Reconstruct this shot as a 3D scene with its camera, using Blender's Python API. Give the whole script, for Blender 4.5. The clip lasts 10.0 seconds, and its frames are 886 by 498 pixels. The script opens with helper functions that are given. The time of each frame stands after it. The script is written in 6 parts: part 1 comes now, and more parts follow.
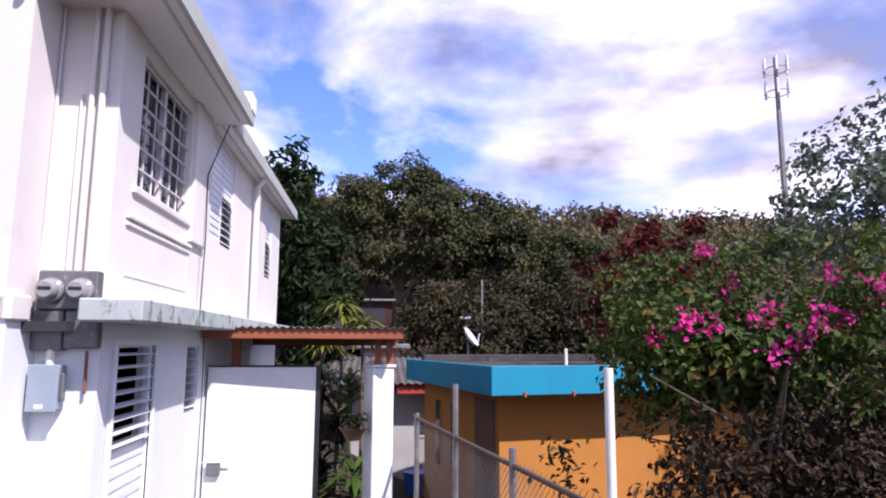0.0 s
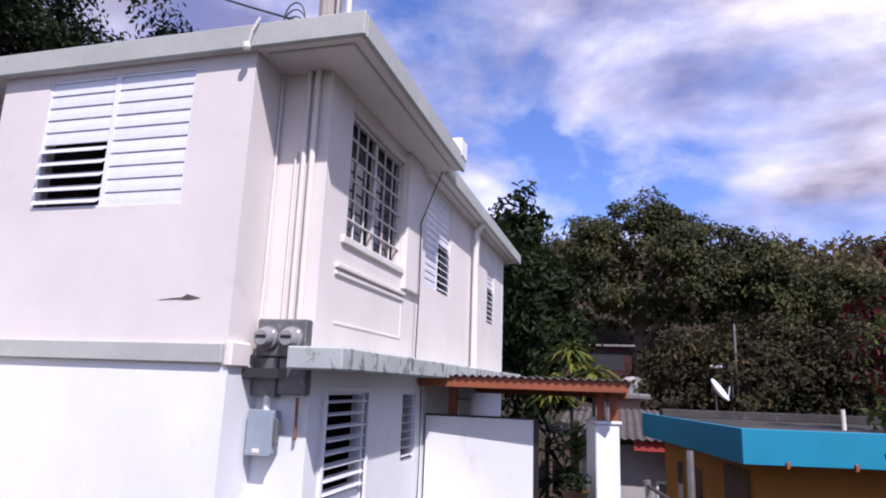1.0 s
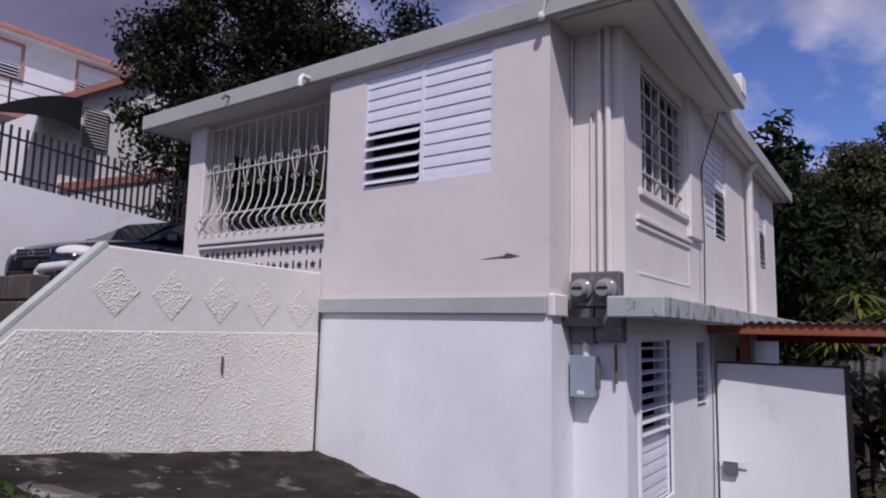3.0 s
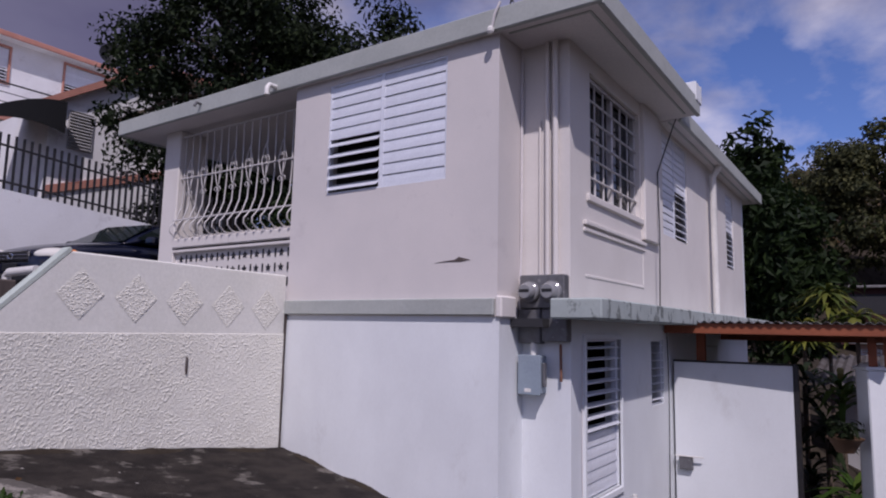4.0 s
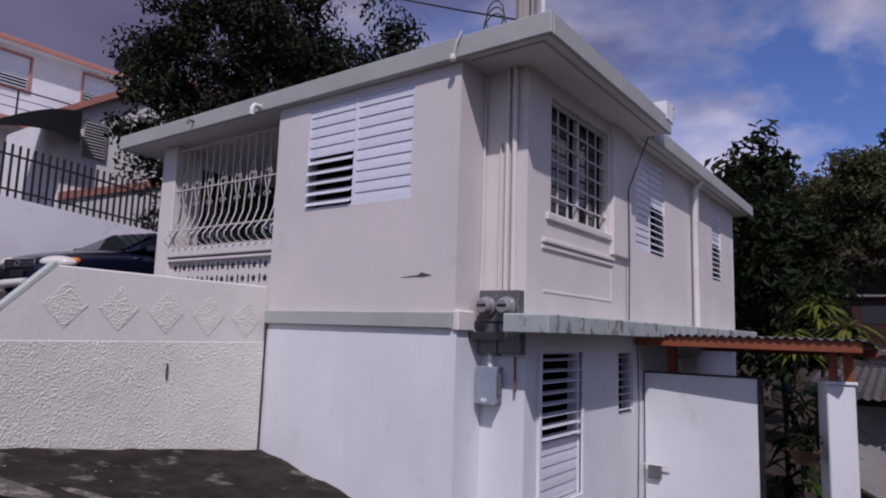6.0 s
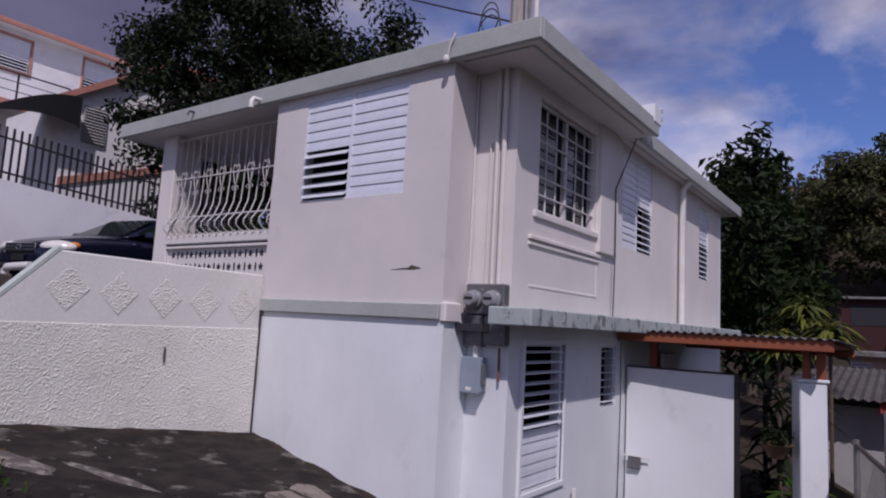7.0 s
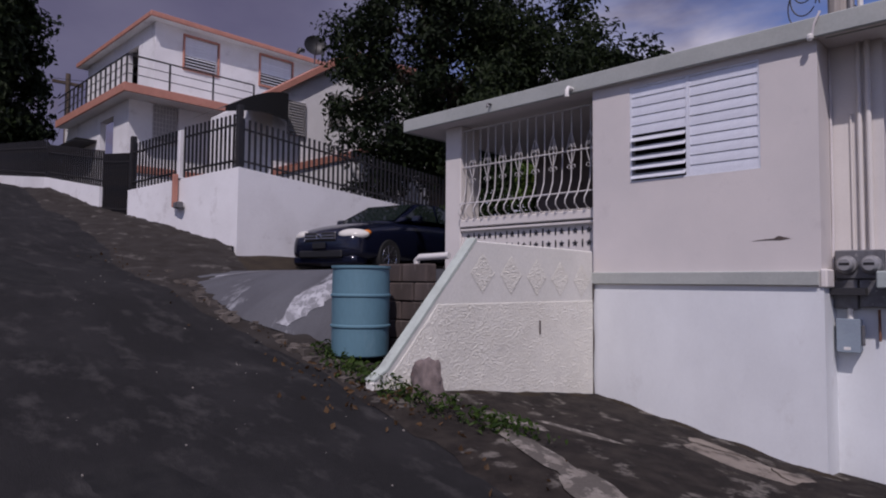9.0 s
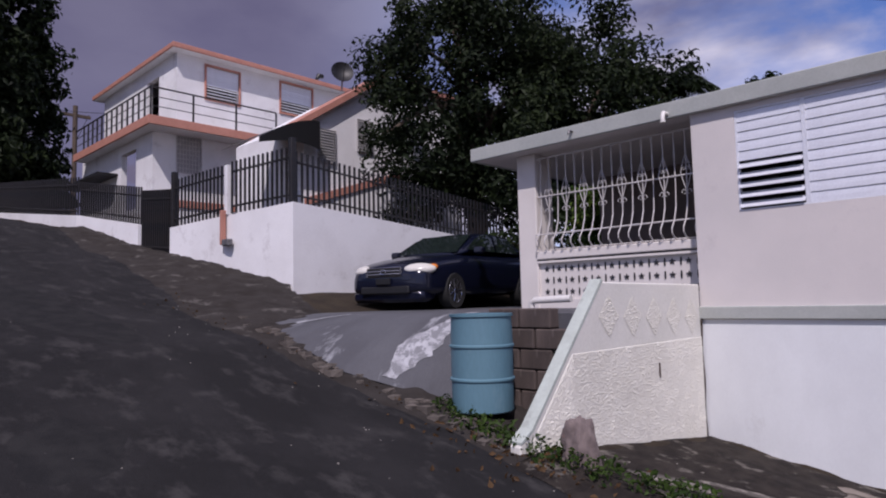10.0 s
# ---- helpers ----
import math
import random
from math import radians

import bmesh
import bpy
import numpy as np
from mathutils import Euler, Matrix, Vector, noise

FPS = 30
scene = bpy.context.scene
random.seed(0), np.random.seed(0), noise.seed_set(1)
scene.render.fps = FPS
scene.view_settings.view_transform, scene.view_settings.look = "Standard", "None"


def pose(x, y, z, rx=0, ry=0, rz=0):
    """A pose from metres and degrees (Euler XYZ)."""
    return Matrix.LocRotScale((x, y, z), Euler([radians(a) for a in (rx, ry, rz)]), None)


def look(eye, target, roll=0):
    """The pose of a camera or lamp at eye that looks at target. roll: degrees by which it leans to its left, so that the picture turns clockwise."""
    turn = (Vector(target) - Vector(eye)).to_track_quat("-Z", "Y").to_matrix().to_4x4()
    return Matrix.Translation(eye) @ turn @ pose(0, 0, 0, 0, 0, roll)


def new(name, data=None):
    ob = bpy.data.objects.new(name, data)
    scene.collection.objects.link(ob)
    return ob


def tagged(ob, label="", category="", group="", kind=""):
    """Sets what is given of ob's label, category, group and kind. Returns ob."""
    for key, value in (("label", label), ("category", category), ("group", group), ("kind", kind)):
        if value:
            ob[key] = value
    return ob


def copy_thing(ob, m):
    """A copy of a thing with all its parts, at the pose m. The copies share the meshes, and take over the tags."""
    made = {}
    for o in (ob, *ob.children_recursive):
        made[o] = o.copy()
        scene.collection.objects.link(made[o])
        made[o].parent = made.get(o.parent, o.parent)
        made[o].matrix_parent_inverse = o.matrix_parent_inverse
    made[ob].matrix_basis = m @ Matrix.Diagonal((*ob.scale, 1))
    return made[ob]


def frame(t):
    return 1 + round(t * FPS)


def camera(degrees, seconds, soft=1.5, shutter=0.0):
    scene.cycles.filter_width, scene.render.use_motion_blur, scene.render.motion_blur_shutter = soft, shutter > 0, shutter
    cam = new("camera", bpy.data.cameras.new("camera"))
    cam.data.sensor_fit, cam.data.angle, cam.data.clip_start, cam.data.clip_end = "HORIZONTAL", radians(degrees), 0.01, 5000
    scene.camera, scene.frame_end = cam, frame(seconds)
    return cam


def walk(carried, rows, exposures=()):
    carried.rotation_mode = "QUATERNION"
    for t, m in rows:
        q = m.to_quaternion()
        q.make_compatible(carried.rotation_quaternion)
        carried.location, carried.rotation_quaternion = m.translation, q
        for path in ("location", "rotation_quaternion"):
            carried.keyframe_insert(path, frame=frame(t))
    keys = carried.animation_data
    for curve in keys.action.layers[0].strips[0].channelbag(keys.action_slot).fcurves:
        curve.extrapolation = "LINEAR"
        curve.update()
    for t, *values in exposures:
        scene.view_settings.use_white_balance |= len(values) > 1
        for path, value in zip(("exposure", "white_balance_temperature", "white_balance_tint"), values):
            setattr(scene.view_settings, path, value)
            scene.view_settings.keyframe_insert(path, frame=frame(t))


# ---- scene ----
# ---- camera and walk ----
cam = camera(69.0, 10.0, soft=2.0)
# seconds, eye x y z, yaw to the left of +y, pitch up, roll
ROWS = [
    (0, 0.071, -0.263, 1.422, -5.57, 8.38, 0.23),
    (0.5, 0.333, 0.120, 1.494, 13.36, 11.24, 4.36),
    (1, 0.309, 0.237, 1.498, 15.71, 11.87, 2.10),
    (1.5, 0.045, 0.191, 1.421, 18.95, 6.35, -1.96),
    (2, -0.242, -0.247, 1.428, 30.99, 8.33, 0.18),
    (2.5, -0.318, -0.317, 1.439, 35.16, 7.23, 1.39),
    (4, 0.219, -0.308, 1.470, 34.62, 7.06, 1.15),
    (4.5, 0.349, -0.297, 1.515, 35.14, 7.89, 1.11),
    (5, 0.498, -0.267, 1.520, 35.43, 7.41, 0.81),
    (6.5, 0.956, -0.298, 1.575, 36.77, 7.18, 2.38),
    (7, 1.018, -0.425, 1.552, 36.08, 6.63, 3.12),
    (7.5, 0.790, -0.714, 1.546, 35.13, 6.25, 1.25),
    (8, 0.299, -1.469, 1.607, 39.33, 5.12, 0.38),
    (8.5, -0.298, -2.224, 1.629, 42.05, 5.28, -2.60),
    (9, -0.702, -2.743, 1.585, 44.35, 3.03, 0.48),
    (9.5, -1.349, -2.983, 1.599, 42.92, 3.33, -3.10),
    (10, -1.848, -3.262, 1.878, 44.12, 4.58, -1.36),
]


def eye_pose(x, y, z, yaw, pitch, roll):
    a, b = radians(yaw), radians(pitch)
    ahead = Vector((-math.sin(a) * math.cos(b), math.cos(a) * math.cos(b), math.sin(b)))
    return look((x, y, z), Vector((x, y, z)) + ahead, roll)


EXPOSURES = [(0.0, 0.82, 6200, 24), (0.5, 0.68, 6200, 24), (1.0, 0.44, 6150, 24.5), (1.5, 0.15, 6200, 25), (2.0, -0.10, 6150, 25), (2.5, -0.32, 6150, 25.5), (4.0, -0.60, 6050, 27), (4.5, -0.64, 6040, 27), (6.5, -0.71, 6040, 27), (7.5, -0.70, 6100, 26.5), (8.5, -0.78, 6150, 25.5), (9.0, -0.80, 6200, 25.5), (9.5, -0.52, 6200, 25), (10.0, -0.42, 6200, 25)]
walk(cam, [(t, eye_pose(*r)) for t, *r in ROWS], EXPOSURES)

# ---- sky and sun ----
SUN = Vector((0.50, -0.64, 1.0)).normalized()
sun_data = bpy.data.lights.new("sun", "SUN")
sun_data.energy, sun_data.angle, sun_data.color = 4.2, radians(0.8), (1.0, 0.95, 0.88)
sun = new("sun", sun_data)
sun.matrix_world = look(SUN * 60, (0, 0, 0))

world = bpy.data.worlds.new("sky")
scene.world = world
world.use_nodes = True
wt = world.node_tree
wt.nodes.clear()


def wnode(kind, **inputs):
    n = wt.nodes.new(kind)
    for k, v in inputs.items():
        n.inputs[k.replace("_", " ")].default_value = v
    return n


w_out, w_bg = wnode("ShaderNodeOutputWorld"), wnode("ShaderNodeBackground", Strength=0.08)
w_sky = wnode("ShaderNodeTexSky")
w_sky.sky_type, w_sky.sun_disc = "NISHITA", False
w_sky.sun_elevation, w_sky.sun_rotation = math.asin(SUN.z), math.atan2(SUN.x, SUN.y)
w_sky.dust_density, w_sky.ozone_density = 0.15, 3.5
w_co = wnode("ShaderNodeTexCoord")
w_map = wnode("ShaderNodeMapping", Scale=(1.0, 1.0, 2.1), Location=(0.35, 0.1, 0.0))
w_big = wnode("ShaderNodeTexNoise", Scale=2.6, Detail=7.0, Roughness=0.56, Distortion=0.25)
w_shade = wnode("ShaderNodeTexNoise", Scale=4.2, Detail=5.0, Roughness=0.5)
w_ramp, w_ramp2 = wnode("ShaderNodeValToRGB"), wnode("ShaderNodeValToRGB")
w_ramp.color_ramp.elements[0].position, w_ramp.color_ramp.elements[1].position = 0.36, 0.60
w_ramp2.color_ramp.elements[0].position, w_ramp2.color_ramp.elements[1].position = 0.36, 0.64
w_ramp2.color_ramp.elements[0].color, w_ramp2.color_ramp.elements[1].color = (3.3, 3.1, 4.1, 1), (12.0, 11.8, 12.6, 1)
# a clearer stretch of sky between the clouds
w_dot, w_clear, w_less = wnode("ShaderNodeVectorMath"), wnode("ShaderNodeMapRange"), wnode("ShaderNodeMath")
w_dot.operation, w_less.operation = "DOT_PRODUCT", "SUBTRACT"
w_dot.inputs[1].default_value = Vector((-0.06, 0.88, 0.47)).normalized()
w_clear.inputs[1].default_value, w_clear.inputs[2].default_value, w_clear.inputs[4].default_value = 0.88, 1.0, 0.06
w_mix, w_gain = wnode("ShaderNodeMix"), wnode("ShaderNodeMix")
w_gain.data_type, w_gain.blend_type = "RGBA", "MULTIPLY"
w_gain.inputs[0].default_value, w_gain.inputs[7].default_value = 1.0, (1.25, 1.38, 1.85, 1)
w_mix.data_type = "RGBA"
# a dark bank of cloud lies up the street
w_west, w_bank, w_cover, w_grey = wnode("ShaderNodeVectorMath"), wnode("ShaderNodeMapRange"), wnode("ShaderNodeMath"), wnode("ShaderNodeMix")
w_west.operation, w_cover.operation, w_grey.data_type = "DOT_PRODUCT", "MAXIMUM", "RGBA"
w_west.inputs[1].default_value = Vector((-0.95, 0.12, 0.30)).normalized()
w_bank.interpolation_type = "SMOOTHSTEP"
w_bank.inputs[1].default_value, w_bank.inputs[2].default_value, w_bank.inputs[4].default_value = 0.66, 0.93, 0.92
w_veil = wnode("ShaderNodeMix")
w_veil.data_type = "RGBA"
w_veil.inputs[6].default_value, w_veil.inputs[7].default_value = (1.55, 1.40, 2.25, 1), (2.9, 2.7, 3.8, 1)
for a, b in ((w_co.outputs["Generated"], w_map.inputs[0]), (w_map.outputs[0], w_big.inputs["Vector"]), (w_map.outputs[0], w_shade.inputs["Vector"]),
             (w_co.outputs["Generated"], w_dot.inputs[0]), (w_dot.outputs["Value"], w_clear.inputs[0]), (w_big.outputs["Fac"], w_less.inputs[0]), (w_clear.outputs[0], w_less.inputs[1]),
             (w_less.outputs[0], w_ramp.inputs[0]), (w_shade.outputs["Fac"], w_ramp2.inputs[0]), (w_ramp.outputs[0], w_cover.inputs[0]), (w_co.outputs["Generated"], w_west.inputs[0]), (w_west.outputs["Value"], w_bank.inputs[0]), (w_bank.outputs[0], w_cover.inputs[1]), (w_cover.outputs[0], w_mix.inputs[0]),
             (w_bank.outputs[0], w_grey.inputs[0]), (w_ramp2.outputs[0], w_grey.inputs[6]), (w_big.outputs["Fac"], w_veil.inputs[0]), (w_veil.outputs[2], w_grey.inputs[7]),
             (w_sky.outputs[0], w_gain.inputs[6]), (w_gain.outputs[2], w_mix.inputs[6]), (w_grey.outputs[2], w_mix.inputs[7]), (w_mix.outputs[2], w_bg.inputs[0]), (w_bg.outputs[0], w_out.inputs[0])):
    wt.links.new(a, b)


# ---- materials ----
def mat(name, colour, rough=0.7, second=None, scale=3.0, fine=40.0, bump=0.15, metal=0.0, spread=(0.4, 0.62), third=None, thirds=(0.6, 0.7), scale3=1.2, random=0.0, stretch=(1, 1, 1), bump_scale=None, spec=0.5, distance=0.01, grainy=0.35):
    """A procedural surface: base colour, a second tone in blotches, a third in patches, fine bump."""
    m = bpy.data.materials.new(name)
    m.use_nodes = True
    t = m.node_tree
    b = t.nodes["Principled BSDF"]
    b.inputs["Roughness"].default_value, b.inputs["Metallic"].default_value = rough, metal
    b.inputs["Specular IOR Level"].default_value = spec
    co, mp = t.nodes.new("ShaderNodeTexCoord"), t.nodes.new("ShaderNodeMapping")
    mp.inputs["Scale"].default_value = stretch
    t.links.new(co.outputs["Object"], mp.inputs[0])

    def noise_of(sc, detail=6.0, r=0.6):
        n = t.nodes.new("ShaderNodeTexNoise")
        n.inputs["Scale"].default_value, n.inputs["Detail"].default_value, n.inputs["Roughness"].default_value = sc, detail, r
        t.links.new(mp.outputs[0], n.inputs["Vector"])
        return n

    def mixed(fac, a, c, mode="MIX"):
        x = t.nodes.new("ShaderNodeMix")
        x.data_type, x.blend_type = "RGBA", mode
        if isinstance(fac, float):
            x.inputs[0].default_value = fac
        else:
            t.links.new(fac, x.inputs[0])
        for i, v in ((6, a), (7, c)):
            if isinstance(v, tuple):
                x.inputs[i].default_value = (*v, 1)
            else:
                t.links.new(v, x.inputs[i])
        return x.outputs[2]

    def ramped(src, lo, hi):
        r = t.nodes.new("ShaderNodeMapRange")
        r.inputs[1].default_value, r.inputs[2].default_value = lo, hi
        t.links.new(src, r.inputs[0])
        return r.outputs[0]

    second = second or tuple(c * 0.86 for c in colour)
    col = mixed(ramped(noise_of(scale).outputs["Fac"], *spread), colour, second)
    if third:
        col = mixed(ramped(noise_of(scale3, 9.0, 0.68).outputs["Fac"], *thirds), col, third)
    grain = noise_of(fine, 4.0)
    col = mixed(float(grainy), col, mixed(ramped(grain.outputs["Fac"], 0.3, 0.7), tuple(c * 0.78 for c in colour), tuple(min(1, c * 1.1) for c in colour)), "MIX")
    if random:
        info, hsv = t.nodes.new("ShaderNodeObjectInfo"), t.nodes.new("ShaderNodeHueSaturation")
        r = ramped(info.outputs["Random"], 0, 1)
        t.nodes[r.node.name].inputs[3].default_value, t.nodes[r.node.name].inputs[4].default_value = 1 - random, 1 + random
        t.links.new(r, hsv.inputs["Value"])
        t.links.new(col, hsv.inputs["Color"])
        col = hsv.outputs[0]
    t.links.new(col, b.inputs["Base Color"])
    if bump:
        bn, src = t.nodes.new("ShaderNodeBump"), noise_of(bump_scale or fine, 6.0, 0.7)
        bn.inputs["Strength"].default_value, bn.inputs["Distance"].default_value = bump, distance
        t.links.new(src.outputs["Fac"], bn.inputs["Height"])
        t.links.new(bn.outputs[0], b.inputs["Normal"])
    return m


def leaf_mat(name, a, b, dry=None, rough=0.6):
    """Leaves: two greens by leaf, light through them, and a few dry ones."""
    m = bpy.data.materials.new(name)
    m.use_nodes = True
    t = m.node_tree
    p, out = t.nodes["Principled BSDF"], t.nodes["Material Output"]
    p.inputs["Roughness"].default_value = rough
    p.inputs["Specular IOR Level"].default_value = 0.18
    geo, ramp = t.nodes.new("ShaderNodeNewGeometry"), t.nodes.new("ShaderNodeValToRGB")
    t.links.new(geo.outputs["Random Per Island"], ramp.inputs[0])
    e = ramp.color_ramp.elements
    e[0].color, e[1].color = (*a, 1), (*b, 1)
    e[1].position = 0.9 if dry else 1.0
    if dry:
        n = e.new(1.0)
        n.color = (*dry, 1)
    co, nz, mx = t.nodes.new("ShaderNodeTexCoord"), t.nodes.new("ShaderNodeTexNoise"), t.nodes.new("ShaderNodeMix")
    nz.inputs["Scale"].default_value = 0.45
    t.links.new(co.outputs["Object"], nz.inputs["Vector"])
    mx.data_type, mx.blend_type = "RGBA", "MULTIPLY"
    mx.inputs[0].default_value = 0.7
    rr = t.nodes.new("ShaderNodeValToRGB")
    rr.color_ramp.elements[0].position, rr.color_ramp.elements[1].position = 0.35, 0.65
    rr.color_ramp.elements[0].color, rr.color_ramp.elements[1].color = (0.55, 0.6, 0.55, 1), (1.25, 1.15, 0.9, 1)
    t.links.new(nz.outputs["Fac"], rr.inputs[0])
    t.links.new(ramp.outputs[0], mx.inputs[6])
    t.links.new(rr.outputs[0], mx.inputs[7])
    t.links.new(mx.outputs[2], p.inputs["Base Color"])
    tr, ad = t.nodes.new("ShaderNodeBsdfTranslucent"), t.nodes.new("ShaderNodeMixShader")
    t.links.new(mx.outputs[2], tr.inputs[0])
    ad.inputs[0].default_value = 0.25
    t.links.new(p.outputs[0], ad.inputs[1])
    t.links.new(tr.outputs[0], ad.inputs[2])
    t.links.new(ad.outputs[0], out.inputs[0])
    return m


PINK = mat("pale_pink_wall_paint", (0.68, 0.635, 0.61), 0.75, (0.625, 0.59, 0.57), 0.9, 60, 0.06, third=(0.52, 0.48, 0.47), thirds=(0.58, 0.8), scale3=2.0, grainy=0.12)
WHITE = mat("white_wall_paint", (0.775, 0.80, 0.81), 0.7, (0.695, 0.715, 0.725), 0.9, 50, 0.05, third=(0.50, 0.49, 0.48), thirds=(0.60, 0.86), scale3=2.2, stretch=(1, 1, 0.6), grainy=0.1)
CREAM = mat("cream_wall_paint", (0.74, 0.70, 0.66), 0.75, (0.68, 0.64, 0.60), 1.2, 50, 0.06, grainy=0.12)
STUCCO = mat("rough_cream_stucco", (0.77, 0.75, 0.675), 0.85, (0.69, 0.67, 0.595), 1.5, 60, 0.35, third=(0.42, 0.39, 0.36), thirds=(0.56, 0.80), scale3=1.6, bump_scale=70, distance=0.012)
SMOOTH = mat("smooth_cream_render", (0.76, 0.745, 0.69), 0.8, (0.69, 0.68, 0.62), 1.4, 30, 0.2, third=(0.45, 0.42, 0.39), thirds=(0.64, 0.8), scale3=2.2)
GREEN = mat("grey_green_trim_paint", (0.415, 0.435, 0.41), 0.7, (0.345, 0.365, 0.345), 2.0, 40, 0.15, third=(0.22, 0.23, 0.22), thirds=(0.64, 0.74), scale3=3.0)
LEDGE = mat("mouldy_grey_green_ledge", (0.42, 0.47, 0.45), 0.8, (0.33, 0.37, 0.36), 2.5, 40, 0.2, third=(0.03, 0.033, 0.03), thirds=(0.53, 0.59), scale3=6.5, stretch=(1.0, 1.0, 0.6))
SOFFIT = mat("off_white_soffit", (0.70, 0.66, 0.65), 0.8, (0.62, 0.585, 0.58), 1.2, 40, 0.1)
ROOFTOP = mat("weathered_roof_screed", (0.28, 0.28, 0.27), 0.9, (0.18, 0.18, 0.18), 1.5, 20, 0.3)
SLAT = mat("white_aluminium_slat", (0.78, 0.80, 0.85), 0.38, (0.70, 0.72, 0.77), 6, 60, 0.03, metal=0.15, random=0.05)
GRILLE = mat("white_painted_iron", (0.62, 0.60, 0.59), 0.55, (0.46, 0.43, 0.41), 8, 60, 0.1)
# near-black so that interiors and openings read as unlit; the shade is in the colour
DARK = mat("unlit_interior_black", (0.03, 0.03, 0.035), 0.9, bump=0)
METER = mat("weathered_meter_case", (0.20, 0.20, 0.21), 0.55, (0.12, 0.115, 0.115), 7, 50, 0.15, metal=0.5, third=(0.45, 0.43, 0.41), thirds=(0.62, 0.66), scale3=9)
BOXGREY = mat("blue_grey_steel_box", (0.30, 0.36, 0.42), 0.5, (0.26, 0.31, 0.37), 5, 50, 0.05, metal=0.2)
RUST = mat("rusty_conduit", (0.22, 0.10, 0.06), 0.85, (0.12, 0.06, 0.04), 20, 60, 0.3)
PVC = mat("white_plastic_pipe", (0.78, 0.76, 0.72), 0.4, bump=0.02)
CABLE = mat("black_cable", (0.02, 0.02, 0.02), 0.6, bump=0)
BLACKIRON = mat("black_painted_iron", (0.012, 0.012, 0.014), 0.45, (0.03, 0.025, 0.022), 12, 60, 0.1)
ASPHALT = mat("worn_asphalt", (0.027, 0.026, 0.027), 0.92, (0.012, 0.012, 0.0125), 1.1, 55, 1.0, third=(0.075, 0.071, 0.069), thirds=(0.52, 0.68), scale3=3.5, bump_scale=70, spec=0.15, spread=(0.38, 0.58), grainy=0.5, stretch=(0.7, 1.2, 1))
PATCH = mat("darker_asphalt_patch", (0.020, 0.020, 0.021), 0.95, (0.035, 0.034, 0.034), 4, 110, 0.9, bump_scale=70, spec=0.12)
RAIL = mat("rusty_dark_pipe", (0.07, 0.05, 0.045), 0.7, (0.08, 0.055, 0.045), 9, 60, 0.2)
DARKROOF = mat("black_stained_roof", (0.07, 0.068, 0.068), 0.95, (0.03, 0.03, 0.03), 1.5, 30, 0.4, third=(0.2, 0.19, 0.185), thirds=(0.6, 0.7), scale3=2.5, spec=0.1)
APRON = mat("blackened_concrete", (0.026, 0.022, 0.020), 0.95, (0.062, 0.052, 0.044), 4.0, 80, 1.0, third=(0.27, 0.245, 0.215), thirds=(0.55, 0.635), scale3=2.6, bump_scale=45, stretch=(1.3, 0.9, 1), spec=0.12, distance=0.02)
PALECON = mat("pale_worn_concrete", (0.36, 0.33, 0.30), 0.9, (0.26, 0.235, 0.21), 1.8, 60, 0.4, third=(0.12, 0.105, 0.095), thirds=(0.56, 0.66), scale3=2.0)
GREYPAINT = mat("grey_painted_concrete", (0.095, 0.097, 0.108), 0.8, (0.065, 0.065, 0.073), 1.3, 40, 0.3, third=(0.40, 0.41, 0.43), thirds=(0.60, 0.70), scale3=2.2, stretch=(1.5, 0.6, 0.8))
DIRT = mat("dark_soil", (0.034, 0.027, 0.021), 0.95, (0.06, 0.048, 0.034), 3, 40, 0.6, spec=0.1)
BLOCK = mat("dark_concrete_block", (0.11, 0.085, 0.076), 0.95, (0.05, 0.039, 0.035), 3, 30, 0.8, third=(0.20, 0.17, 0.155), thirds=(0.6, 0.72), scale3=3, random=0.12, stretch=(1.6, 1.6, 0.4))
STONE = mat("weathered_stone", (0.22, 0.175, 0.165), 0.95, (0.13, 0.105, 0.10), 6, 40, 0.7, third=(0.42, 0.20, 0.14), thirds=(0.62, 0.68), scale3=6)
BARREL = mat("faded_blue_plastic", (0.10, 0.205, 0.26), 0.5, (0.125, 0.245, 0.30), 2.0, 50, 0.06, third=(0.19, 0.31, 0.36), thirds=(0.6, 0.75), scale3=5, stretch=(1, 1, 0.3))
NEIGHBOUR = mat("neighbour_white_paint", (0.84, 0.835, 0.84), 0.8, (0.74, 0.73, 0.73), 0.7, 30, 0.3, third=(0.45, 0.42, 0.41), thirds=(0.58, 0.78), scale3=1.8, grainy=0.15)
ORANGETRIM = mat("orange_trim_paint", (0.50, 0.23, 0.17), 0.7, (0.42, 0.185, 0.135), 3, 40, 0.1)
WOOD = mat("red_brown_timber", (0.30, 0.085, 0.035), 0.65, (0.22, 0.06, 0.025), 6, 60, 0.2, stretch=(0.3, 2, 2))
SHEET = mat("weathered_metal_sheet", (0.30, 0.29, 0.285), 0.55, (0.16, 0.14, 0.13), 3, 40, 0.1, metal=0.6)
OLDROOF = mat("stained_old_metal_sheet", (0.11, 0.10, 0.095), 0.8, (0.06, 0.045, 0.04), 3, 40, 0.15, metal=0.2)
OCHRE = mat("ochre_wall_paint", (0.46, 0.185, 0.03), 0.75, (0.40, 0.16, 0.027), 1.2, 40, 0.1)
BROWN = mat("brown_wall_paint", (0.16, 0.09, 0.05), 0.75, (0.13, 0.075, 0.04), 2, 40, 0.1)
CYAN = mat("cyan_fascia_paint", (0.0, 0.24, 0.39), 0.6, (0.0, 0.21, 0.35), 2, 40, 0.08)
